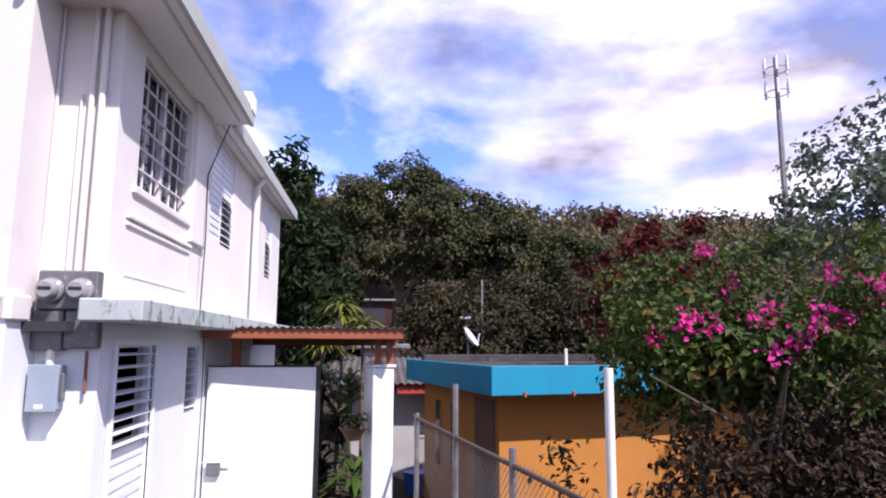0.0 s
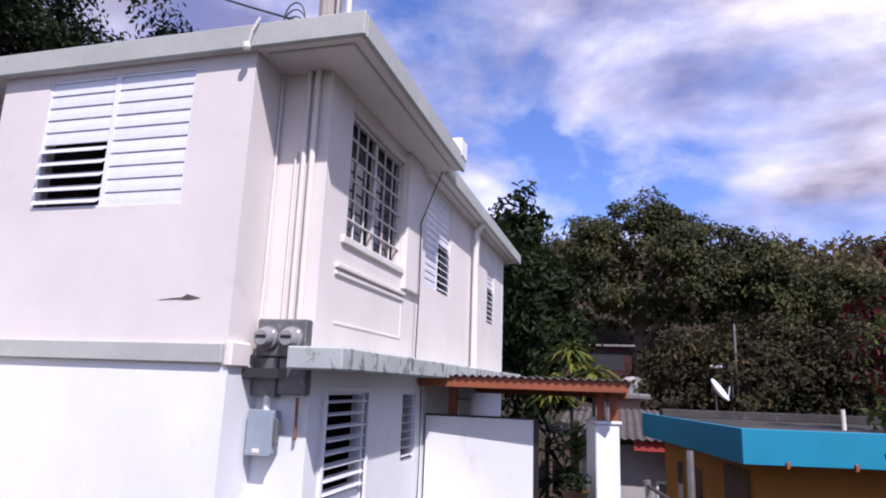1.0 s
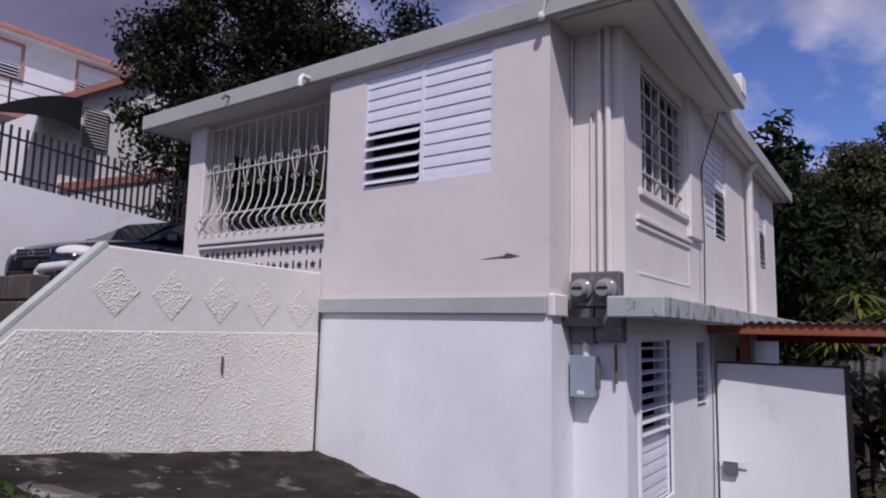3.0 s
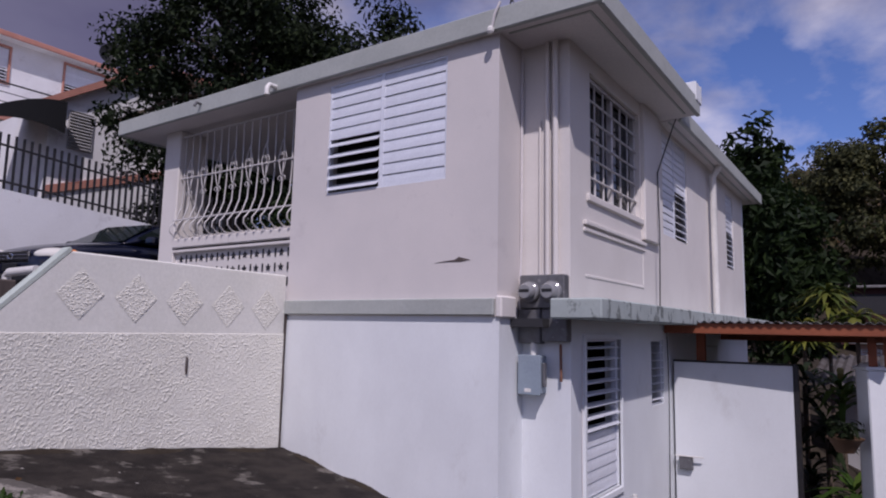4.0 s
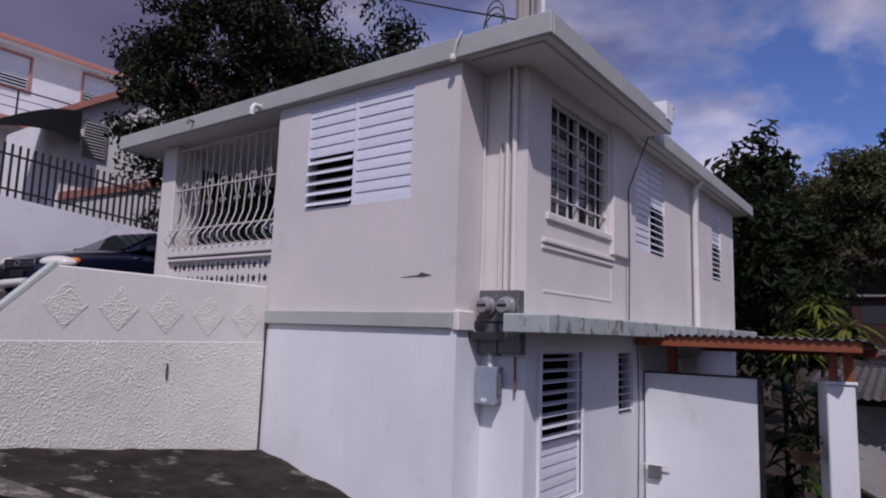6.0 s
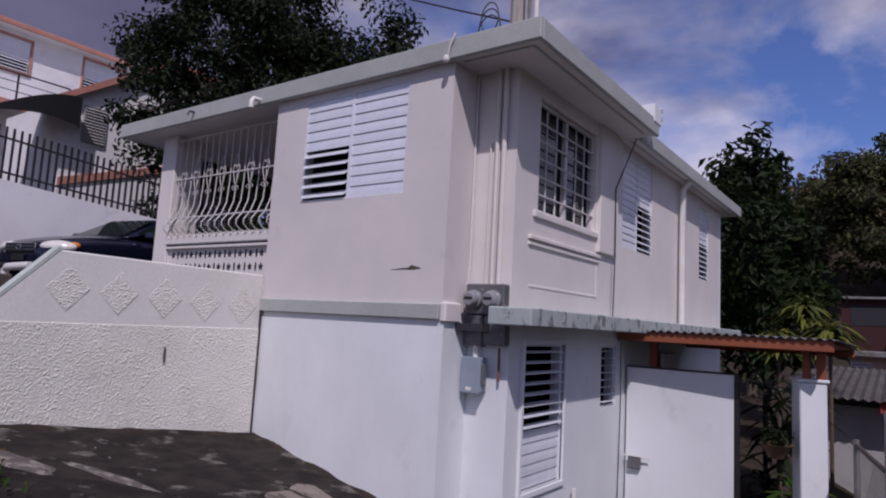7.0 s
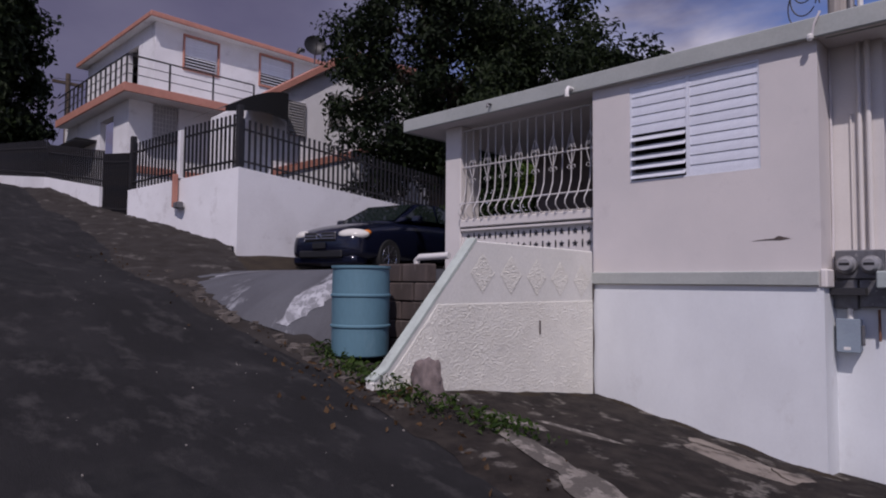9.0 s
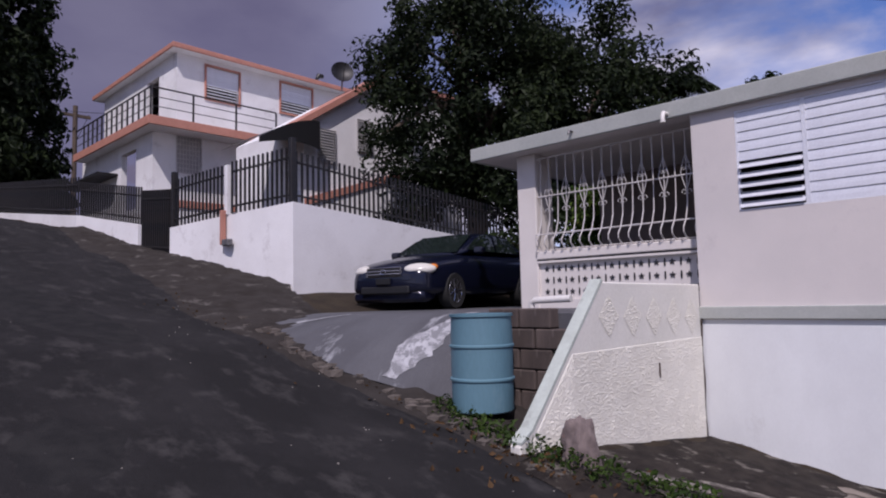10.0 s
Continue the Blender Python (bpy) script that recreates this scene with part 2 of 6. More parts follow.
CARPAINT = mat("dark_blue_car_paint", (0.006, 0.008, 0.022), 0.16, (0.007, 0.009, 0.024), 3, 80, 0.0, metal=0.2, spec=0.7)
BLACKPLASTIC = mat("black_plastic", (0.012, 0.012, 0.013), 0.5, bump=0.05)
CHROME = mat("chrome", (0.75, 0.75, 0.77), 0.15, metal=1.0, bump=0)
TYRE = mat("tyre_rubber", (0.015, 0.015, 0.015), 0.85, bump=0.2)
BARK = mat("bark", (0.12, 0.09, 0.065), 0.95, (0.07, 0.05, 0.04), 6, 30, 0.8, stretch=(1, 1, 0.2))
REDROOF = mat("red_roof_paint", (0.40, 0.05, 0.04), 0.7, (0.3, 0.04, 0.03), 3, 40, 0.1)
GREYWALL = mat("grey_render", (0.42, 0.41, 0.41), 0.85, (0.33, 0.32, 0.32), 1.5, 40, 0.2)
BLUEPLASTIC = mat("blue_plastic", (0.02, 0.10, 0.38), 0.4, bump=0)
POLE = mat("weathered_pole", (0.42, 0.38, 0.34), 0.8, (0.3, 0.26, 0.23), 5, 50, 0.2, stretch=(2, 2, 0.2))

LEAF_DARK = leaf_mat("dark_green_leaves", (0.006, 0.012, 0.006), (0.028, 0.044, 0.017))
LEAF_MANGO = leaf_mat("mango_leaves", (0.020, 0.028, 0.012), (0.105, 0.108, 0.048))
# darker, browner mango leaves with the lower trees' shade in the colour
LEAF_MANGO_SHADED = leaf_mat("shaded_mango_leaves", (0.016, 0.018, 0.009), (0.055, 0.050, 0.024), (0.12, 0.08, 0.04))
LEAF_HILL = leaf_mat("hillside_leaves", (0.065, 0.062, 0.036), (0.155, 0.130, 0.075), (0.22, 0.14, 0.085), 0.8)
LEAF_LIGHT = leaf_mat("light_green_leaves", (0.035, 0.08, 0.015), (0.10, 0.16, 0.03), (0.16, 0.14, 0.05))
LEAF_MID = leaf_mat("mid_green_leaves", (0.008, 0.018, 0.007), (0.026, 0.046, 0.013))
# porch interior: its dimness is put into this brown
PORCH = mat("porch_shade_brown", (0.20, 0.165, 0.15), 0.8, (0.15, 0.12, 0.11), 1.5, 40, 0.08, grainy=0.15)
TANCON = mat("tan_broken_concrete", (0.27, 0.235, 0.20), 0.95, (0.16, 0.135, 0.115), 4, 60, 0.6, third=(0.035, 0.03, 0.027), thirds=(0.54, 0.58), scale3=4, bump_scale=45, spec=0.12)
WORN = mat("worn_through_concrete", (0.28, 0.255, 0.225), 0.95, (0.15, 0.13, 0.11), 5, 60, 0.6, third=(0.028, 0.024, 0.022), thirds=(0.44, 0.50), scale3=6.5, bump_scale=45, spec=0.12)
RUBBLE = mat("dirty_rubble", (0.15, 0.13, 0.115), 0.95, (0.08, 0.07, 0.06), 6, 40, 0.6, spec=0.12)
FLAKE = mat("flaking_white_paint", (0.46, 0.465, 0.49), 0.85, (0.25, 0.25, 0.265), 7, 50, 0.5, third=(0.09, 0.092, 0.10), thirds=(0.46, 0.53), scale3=9.0)
VERGE = mat("dirty_broken_concrete", (0.046, 0.041, 0.038), 0.95, (0.027, 0.023, 0.020), 3.2, 60, 0.9, third=(0.16, 0.147, 0.135), thirds=(0.57, 0.66), scale3=2.6, bump_scale=45, spec=0.12)
COPING = mat("pale_green_coping", (0.50, 0.555, 0.505), 0.85, (0.40, 0.44, 0.40), 4, 40, 0.4, third=(0.16, 0.155, 0.14), thirds=(0.58, 0.74), scale3=3.5, bump_scale=50)
LEAF_YELLOW = leaf_mat("yellow_green_leaves", (0.035, 0.065, 0.012), (0.16, 0.17, 0.035))
LEAF_RED = leaf_mat("dark_red_leaves", (0.05, 0.008, 0.010), (0.13, 0.02, 0.02))
LEAF_BUSH = leaf_mat("bougainvillea_leaves", (0.026, 0.050, 0.012), (0.085, 0.125, 0.028), (0.14, 0.08, 0.03))
PETAL = leaf_mat("magenta_bracts", (0.55, 0.02, 0.22), (0.75, 0.06, 0.36))
# dry brown leaves, darkened further for the shade low in the bush
LEAF_UNDER = leaf_mat("brown_shaded_undergrowth", (0.014, 0.011, 0.008), (0.045, 0.030, 0.018), (0.11, 0.06, 0.03))
DRYLEAF = leaf_mat("dry_leaves", (0.06, 0.036, 0.022), (0.13, 0.08, 0.045))


def glass_mat(name, colour=(0.02, 0.025, 0.03), rough=0.06):
    m = bpy.data.materials.new(name)
    m.use_nodes = True
    b = m.node_tree.nodes["Principled BSDF"]
    b.inputs["Base Color"].default_value, b.inputs["Roughness"].default_value = (*colour, 1), rough
    return m


GLASS = glass_mat("dark_window_glass")
CARGLASS = glass_mat("car_glass", (0.012, 0.018, 0.017), 0.03)
LAMPGLASS = glass_mat("headlamp_glass", (0.65, 0.63, 0.58), 0.08)
AMBER = glass_mat("amber_lens", (0.75, 0.22, 0.02), 0.15)
METERGLASS = glass_mat("meter_glass", (0.24, 0.24, 0.245), 0.15)


# ---- mesh helpers ----
def part(name, bm, material, parent=None, label=""):
    """Links a bmesh as one mesh object, under a thing or a part."""
    me = bpy.data.meshes.new(name)
    bmesh.ops.recalc_face_normals(bm, faces=bm.faces[:])
    bm.to_mesh(me)
    bm.free()
    me.materials.append(material)
    ob = new(name, me)
    if parent:
        ob.parent = parent
    return tagged(ob, label) if label else ob


def smooth(ob, angle=40):
    for p in ob.data.polygons:
        p.use_smooth = True
    ob.data.set_sharp_from_angle(angle=radians(angle))
    return ob


def again(ob, m, parent=None):
    """One more object on the same mesh, at the pose m."""
    o = ob.copy()
    scene.collection.objects.link(o)
    o.parent = parent or ob.parent
    o.matrix_basis = m
    return o


def thing(name, label, category, group="", kind="", at=None):
    e = new(name)
    e.empty_display_size = 0.1
    if at is not None:
        e.matrix_basis = at
    return tagged(e, label, category, group, kind)


def box(bm, x0, x1, y0, y1, z0, z1, bevel=0.0, m=None, seg=1):
    vs = [bm.verts.new((x, y, z)) for x in (x0, x1) for y in (y0, y1) for z in (z0, z1)]
    fs = [bm.faces.new([vs[i] for i in f]) for f in ((0, 1, 3, 2), (4, 6, 7, 5), (0, 4, 5, 1), (2, 3, 7, 6), (0, 2, 6, 4), (1, 5, 7, 3))]
    if m is not None:
        for v in vs:
            v.co = m @ v.co
    if bevel:
        es = {e for f in fs for e in f.edges}
        bmesh.ops.bevel(bm, geom=list(es), offset=bevel, segments=seg, affect="EDGES", profile=0.5)
    return bm


def boxed(*a, **k):
    return box(bmesh.new(), *a, **k)


def tube(bm, pts, r, seg=8, caps=True):
    """A round bar along pts; r may be one radius or one each."""
    pts = [Vector(p) for p in pts]
    rs = r if isinstance(r, (list, tuple)) else [r] * len(pts)
    rings, side = [], None
    for i, p in enumerate(pts):
        d = (pts[min(i + 1, len(pts) - 1)] - pts[max(i - 1, 0)]).normalized()
        if side is None:
            side = d.orthogonal().normalized()
        side = (side - d * side.dot(d)).normalized()
        up = d.cross(side)
        rings.append([bm.verts.new(p + (side * math.cos(a) + up * math.sin(a)) * rs[i]) for a in (2 * math.pi * k / seg for k in range(seg))])
    for a, b in zip(rings, rings[1:]):
        for k in range(seg):
            bm.faces.new((a[k], a[(k + 1) % seg], b[(k + 1) % seg], b[k]))
    if caps:
        bm.faces.new(rings[0][::-1])
        bm.faces.new(rings[-1])
    return bm


def lathe(bm, profile, seg=32, at=(0, 0, 0)):
    """Turns (radius, height) pairs round z."""
    rings = [[bm.verts.new((at[0] + r * math.cos(a), at[1] + r * math.sin(a), at[2] + z)) for a in (2 * math.pi * k / seg for k in range(seg))] for r, z in profile]
    for a, b in zip(rings, rings[1:]):
        for k in range(seg):
            bm.faces.new((a[k], a[(k + 1) % seg], b[(k + 1) % seg], b[k]))
    bm.faces.new(rings[0][::-1])
    bm.faces.new(rings[-1])
    return bm


def prism(bm, outline, lo, hi, axis="z", m=None):
    """An outline of 2D points drawn out from lo to hi along an axis."""
    place = {"z": lambda a, b, c: (a, b, c), "x": lambda a, b, c: (c, a, b), "y": lambda a, b, c: (a, c, b)}[axis]
    lower, upper = [bm.verts.new(place(a, b, lo)) for a, b in outline], [bm.verts.new(place(a, b, hi)) for a, b in outline]
    bm.faces.new(lower[::-1])
    bm.faces.new(upper)
    n = len(outline)
    for k in range(n):
        bm.faces.new((lower[k], lower[(k + 1) % n], upper[(k + 1) % n], upper[k]))
    if m is not None:
        for v in lower + upper:
            v.co = m @ v.co
    return bm


def wall(bm, u0, u1, z0, z1, front, back, axis, holes=()):
    """A wall in the plane of axis ('y': runs along x) with openings (u0, u1, z0, z1) that go through it."""
    us = sorted({u0, u1, *[h[0] for h in holes], *[h[1] for h in holes]})
    zs = sorted({z0, z1, *[h[2] for h in holes], *[h[3] for h in holes]})
    put = (lambda u, d, z: (u, d, z)) if axis == "y" else (lambda u, d, z: (d, u, z))
    known = {}

    def v(u, d, z):
        k = (round(u, 4), round(d, 4), round(z, 4))
        if k not in known:
            known[k] = bm.verts.new(put(u, d, z))
        return known[k]

    def solid(i, j):
        if not (0 <= i < len(us) - 1 and 0 <= j < len(zs) - 1):
            return False
        cu, cz = (us[i] + us[i + 1]) / 2, (zs[j] + zs[j + 1]) / 2
        return not any(h[0] < cu < h[1] and h[2] < cz < h[3] for h in holes)

    for i in range(len(us) - 1):
        for j in range(len(zs) - 1):
            if not solid(i, j):
                continue
            a, b, c, d = us[i], us[i + 1], zs[j], zs[j + 1]
            for s in (front, back):
                bm.faces.new((v(a, s, c), v(b, s, c), v(b, s, d), v(a, s, d)))
            for di, dj, p, q in ((-1, 0, (a, c), (a, d)), (1, 0, (b, c), (b, d)), (0, -1, (a, c), (b, c)), (0, 1, (a, d), (b, d))):
                if not solid(i + di, j + dj):
                    bm.faces.new((v(p[0], front, p[1]), v(q[0], front, q[1]), v(q[0], back, q[1]), v(p[0], back, p[1])))
    return bm


def leaf_mesh(name, centres, dirs, sizes, rng, parent, material, width=0.45, label="", droop=0.15, loose=0.55):
    """Many folded leaves in one mesh: at each centre a leaf of that size, its face turned roughly along dirs."""
    n = len(centres)
    d = dirs / np.maximum(np.linalg.norm(dirs, axis=1, keepdims=True), 1e-6)
    up = d + loose * rng.normal(size=(n, 3)) + np.array([0, 0, 0.35])
    up /= np.maximum(np.linalg.norm(up, axis=1, keepdims=True), 1e-6)
    d = np.cross(up, rng.normal(size=(n, 3)))
    d /= np.maximum(np.linalg.norm(d, axis=1, keepdims=True), 1e-6)
    side = np.cross(up, d)
    s = sizes[:, None]
    base, tip = centres - d * s * 0.5, centres + d * s * 0.5 - np.array([0, 0, 1]) * s * droop
    left, right = centres + side * s * width * 0.5 + up * s * 0.1, centres - side * s * width * 0.5 + up * s * 0.1
    verts = np.stack([base, left, tip, right], 1).reshape(-1, 3)
    q = np.arange(n)[:, None] * 4
    faces = np.concatenate([q + [0, 1, 2], q + [0, 2, 3]], 1).reshape(-1, 3)
    me = bpy.data.meshes.new(name)
    me.from_pydata(verts.tolist(), [], faces.tolist())
    me.materials.append(material)
    ob = new(name, me)
    if parent:
        ob.parent = parent
    return tagged(ob, label) if label else ob


def clumps(rng, centre, radii, count, clump_r, per, shell=0.55, lumpy=0.22):
    """Leaf centres and outward directions for a crown made of many clumps inside an uneven ellipsoid."""
    u = rng.normal(size=(count, 3))
    u /= np.linalg.norm(u, axis=1, keepdims=True)
    rad = rng.uniform(shell, 1.0, (count, 1)) * (1 + lumpy * np.sin(u[:, :1] * 5 + u[:, 1:2] * 4 + centre[0]))
    cc = np.array(centre) + u * rad * np.array(radii)
    w = rng.normal(size=(count * per, 3))
    w /= np.linalg.norm(w, axis=1, keepdims=True)
    rr = clump_r * rng.uniform(0.35, 1.0, (count * per, 1)) * np.repeat(rng.uniform(0.6, 1.3, (count, 1)), per, 0)
    pts = np.repeat(cc, per, 0) + w * rr * np.array([1, 1, 0.75])
    out = w + 0.6 * np.repeat(u, per, 0) + rng.normal(size=w.shape) * 0.5
    return pts, out, cc


def tree(name, label, base, crown_at, radii, seed, material, n_clump=120, per=45, clump_r=0.7, leaf=0.3, trunk_r=0.2, group="", category="tree", width=0.5, puffy=False):
    rng = np.random.default_rng(seed)
    t = thing(name, label, category, group)
    bm = bmesh.new()
    base, top = Vector(base), Vector(crown_at)
    mid = base.lerp(top, 0.5) + Vector((rng.uniform(-0.3, 0.3), rng.uniform(-0.3, 0.3), 0))
    tube(bm, [base, mid, top], [trunk_r, trunk_r * 0.8, trunk_r * 0.5], 9)
    pts, out, cc = clumps(rng, crown_at, radii, n_clump, clump_r, per, lumpy=0.10 if puffy else 0.22)
    for k in range(min(14, len(cc))):
        e = Vector(cc[k])
        s = base.lerp(top, 0.45 + 0.5 * rng.random())
        m = s.lerp(e, 0.5) + Vector((0, 0, 0.12 * (e - s).length))
        tube(bm, [s, m, e], [trunk_r * 0.4, trunk_r * 0.25, trunk_r * 0.08], 6)
    part("trunk", bm, BARK, t)
    if puffy:
        keep = out[:, 2] > -0.25
        pts, out = pts[keep], out[keep]
    leaf_mesh("crown", pts, out, leaf * rng.uniform(0.6, 1.3, len(pts)), rng, t, material, width, loose=0.3 if puffy else 0.55)
    return t


# ---- ground, road and pavements ----
def step(a, b, x):
    t = np.clip((x - a) / (b - a), 0, 1)
    return t * t * (3 - 2 * t)


def street_z(x, y):
    """Height of the sloping street, and of the yard that falls away beside the house."""
    z = np.interp(x, [-60, -40, -35, -30, -25, -19, -16.6, -14, -10.2, -8.5, -7.5, -6.5, -5, -4.4, -2.5, 0, 3, 8, 20], [5.6, 5.7, 5.65, 5.35, 4.70, 3.82, 3.12, 2.62, 1.76, 1.48, 1.20, 0.93, 0.62, 0.5, 0.15, -0.1, -0.3, -0.6, -1.2])
    return z - 0.13 * np.clip(y - 1.2, 0, 5.0) * step(-8.0, -5.2, x)


def land_z(x, y):
    z = street_z(x, y) - 0.035
    z = z - 1.2 * step(8.5, 13.0, y) * step(-2.0, 2.0, x)
    far = np.sqrt(np.maximum(0, y - 24) ** 2)
    z = z + 0.30 * far * step(24, 60, y) * step(-30, 0, x) - 0.10 * np.maximum(0, y - 95) * step(-30, 0, x)
    return z + 0.012 * np.sin(3.1 * x + 1.7 * y) + 0.010 * np.sin(5.3 * y - 2.2 * x)


def sheet(name, xs, ys, height, material, keep=None):
    """A sheet over a grid of xs and ys, or over columns (x, y) when ys is a function of x and 0..1."""
    n, m = len(xs), len(ys[0])
    verts = [(float(x), float(y), float(height(x, y))) for x, row in zip(xs, ys) for y in row]
    faces = [(i * m + j, (i + 1) * m + j, (i + 1) * m + j + 1, i * m + j + 1) for i in range(n - 1) for j in range(m - 1)]
    me = bpy.data.meshes.new(name)
    me.from_pydata(verts, [], faces)
    me.materials.append(material)
    for p in me.polygons:
        p.use_smooth = True
    return new(name, me)


gx = np.concatenate([np.linspace(-900, -70, 12), np.linspace(-60, -26, 18), np.arange(-25, 9, 0.4), np.linspace(10, 60, 20), np.linspace(80, 900, 10)])
gy = np.concatenate([np.linspace(-900, -40, 10), np.linspace(-30, -9, 10), np.arange(-8, 10, 0.4), np.linspace(11, 110, 40), np.linspace(150, 1200, 10)])
ground = sheet("ground", gx, [gy] * len(gx), land_z, DIRT)
tagged(ground, "dark bare soil and weeds on a slope", "ground", kind="structure")

EDGE_X = [-60, -19, -14, -10.2, -8.5, -7.2, -5.8, -4.9, -4.2, -3.3, -1.5, 1.0, 6.0, 16.0]
EDGE_Y = [1.3, 1.3, 1.2, 0.62, 0.52, 0.72, 0.78, 0.74, 0.66, 0.50, -0.1, -1.0, -2.6, -5.5]


def road_edge(x):
    return np.interp(x, EDGE_X, EDGE_Y) + 0.025 * np.sin(4.3 * x) + 0.018 * np.sin(11.0 * x + 1) + 0.01 * np.sin(29.0 * x)


rx = np.concatenate([np.linspace(-60, -20, 40), np.arange(-19.8, 16, 0.15)])
road = sheet("road", rx, [np.linspace(road_edge(x) - 5.2, road_edge(x), 24) for x in rx], lambda x, y: street_z(x, y) + 0.012 + 0.006 * np.sin(2.2 * x + 3 * y), ASPHALT)
tagged(road, "dark worn asphalt street climbing a hill", "road", kind="structure")
ax = np.arange(-5.0, 7.0, 0.12)
apron = sheet("pavement", ax, [np.linspace(road_edge(x) - 0.09 - 0.03 * math.sin(7 * x) - 0.015 * math.sin(19 * x), 8.6, 60) for x in ax], lambda x, y: street_z(x, y) + 0.008 + 0.014 * step(-0.16, 0.06, y - road_edge(x)) + 0.012 * step(0.0, 0.8, y - road_edge(x)) * np.sin(1.7 * x + 2.3 * y) * np.sin(2.9 * y), APRON)
tagged(apron, "blackened concrete apron with pale worn patches", "pavement", kind="structure")

verge_x = np.arange(-19.0, -4.95, 0.12)
verge = sheet("verge", verge_x, [np.linspace(road_edge(x) - 0.12, np.interp(x, [-19, -16.6, -11.9, -11.6, -9, -6, -5.3, -4.95], [1.85, 2.4, 3.2, 2.9, 1.9, 2.0, 1.9, 1.0]), 14) for x in verge_x],
              lambda x, y: street_z(x, y) + 0.006 + 0.016 * step(-0.13, 0.0, y - road_edge(x)) + 0.10 * np.clip(y - road_edge(x), 0, 1.0) * (1 - step(-5.8, -5.1, x)) + step(-0.05, 0.3, y - road_edge(x)) * (0.02 * np.sin(6 * x) * np.sin(9 * y) + 0.025 * np.sin(17 * x + 5 * y) * np.sin(13 * y + 3 * x)), VERGE)
tagged(verge, "broken dirty concrete verge along the street", "verge", kind="structure")

def flat_patch(name, label, category, cx, cy, rx_, ry_, lift, material, seed, turn=0.0):
    """A thin irregular patch that lies on the street's slope."""
    g = np.random.default_rng(seed)
    ph = g.uniform(0, 6, 4)
    bm = bmesh.new()
    n = 36
    rings = []
    for f in (0.35, 0.7, 1.0):
        ring = []
        for k in range(n):
            a = 2 * math.pi * k / n
            q = f * (1 + 0.10 * math.sin(2 * a + ph[0]) + 0.08 * math.sin(5 * a + ph[1]) + 0.04 * math.sin(11 * a + ph[2]))
            u, v = rx_ * math.cos(a) * q, ry_ * math.sin(a) * q
            x, y = cx + u * math.cos(turn) - v * math.sin(turn), cy + u * math.sin(turn) + v * math.cos(turn)
            ring.append(bm.verts.new((x, y, float(street_z(x, y)) + lift + (0.006 * math.sin(2.2 * x + 3 * y)) - (0.012 if f == 1.0 else 0.0))))
        rings.append(ring)
    bm.faces.new(rings[0])
    for a, b in zip(rings, rings[1:]):
        for k in range(n):
            bm.faces.new((a[k], a[(k + 1) % n], b[(k + 1) % n], b[k]))
    return tagged(part(name, bm, material), label, category, kind="structure")


flat_patch("road_patch", "darker round repair patch in the asphalt", "road patch", -6.6, -1.9, 0.55, 0.4, 0.019, PATCH, 1)
flat_patch("road_patch", "darker long repair patch in the asphalt", "road patch", -3.6, -1.2, 1.1, 0.35, 0.019, PATCH, 2, 0.2)
flat_patch("road_patch", "darker long repair patch in the asphalt", "road patch", -10.5, -1.0, 2.2, 0.5, 0.019, PATCH, 3, 0.1)

# worn pale concrete showing through along the apron's street edge
for cx_, cy_, a_, b_, t_, sd in ((-4.15, 1.66, 0.34, 0.12, 0.6, 21), (-3.6, 1.18, 0.55, 0.14, -0.25, 22), (-2.9, 0.95, 0.45, 0.18, -0.35, 23), (-3.85, 2.2, 0.34, 0.07, 0.6, 24)):
    flat_patch("concrete_patch", "worn pale concrete showing through the blackened apron", "concrete patch", cx_, cy_, a_, b_, 0.038, WORN, sd, t_)

# pale slab at the foot of the front wall
bm = bmesh.new()
n = 30
ring = []
for k in range(n):
    a = 2 * math.pi * k / n
    q = 1 + 0.10 * math.sin(3 * a + 0.5) + 0.07 * math.sin(7 * a)
    ring.append((-2.92 + 0.62 * math.cos(a) * q, 3.68 + 0.58 * math.sin(a) * q))
vs = [bm.verts.new((x, y, float(street_z(x, y)) + 0.022)) for x, y in ring]
lo = [bm.verts.new((x * 1.0, y, float(street_z(x, y)) - 0.03)) for x, y in ring]
c = bm.verts.new((-2.92, 3.68, float(street_z(-2.92, 3.68)) + 0.032))
for k in range(n):
    bm.faces.new((vs[k], vs[(k + 1) % n], c))
    bm.faces.new((lo[k], lo[(k + 1) % n], vs[(k + 1) % n], vs[k]))
slab = tagged(part("concrete_patch", bm, TANCON), "pale broken concrete patch at the wall's foot", "concrete patch", kind="structure")

crack = bmesh.new()
rng = np.random.default_rng(9)
for start, turn, count in (((-3.45, 3.55), 0.25, 12), ((-2.95, 3.66), 1.25, 6), ((-2.75, 3.70), -0.9, 7)):
    px, py, prev = start[0], start[1], None
    for k in range(count):
        turn_ = turn + rng.uniform(-0.6, 0.6)
        w = 0.010 * (1 - k / count) + 0.003
        z = float(street_z(px, py)) + 0.036
        cur = (crack.verts.new((px, py - w, z)), crack.verts.new((px + 0.004, py + w, z)))
        if prev:
            crack.faces.new((prev[0], cur[0], cur[1], prev[1]))
        prev = cur
        px, py = px + 0.085 * math.cos(turn_), py + 0.085 * math.sin(turn_)
part("crack", crack, DIRT, slab, "dark dirt-filled crack")

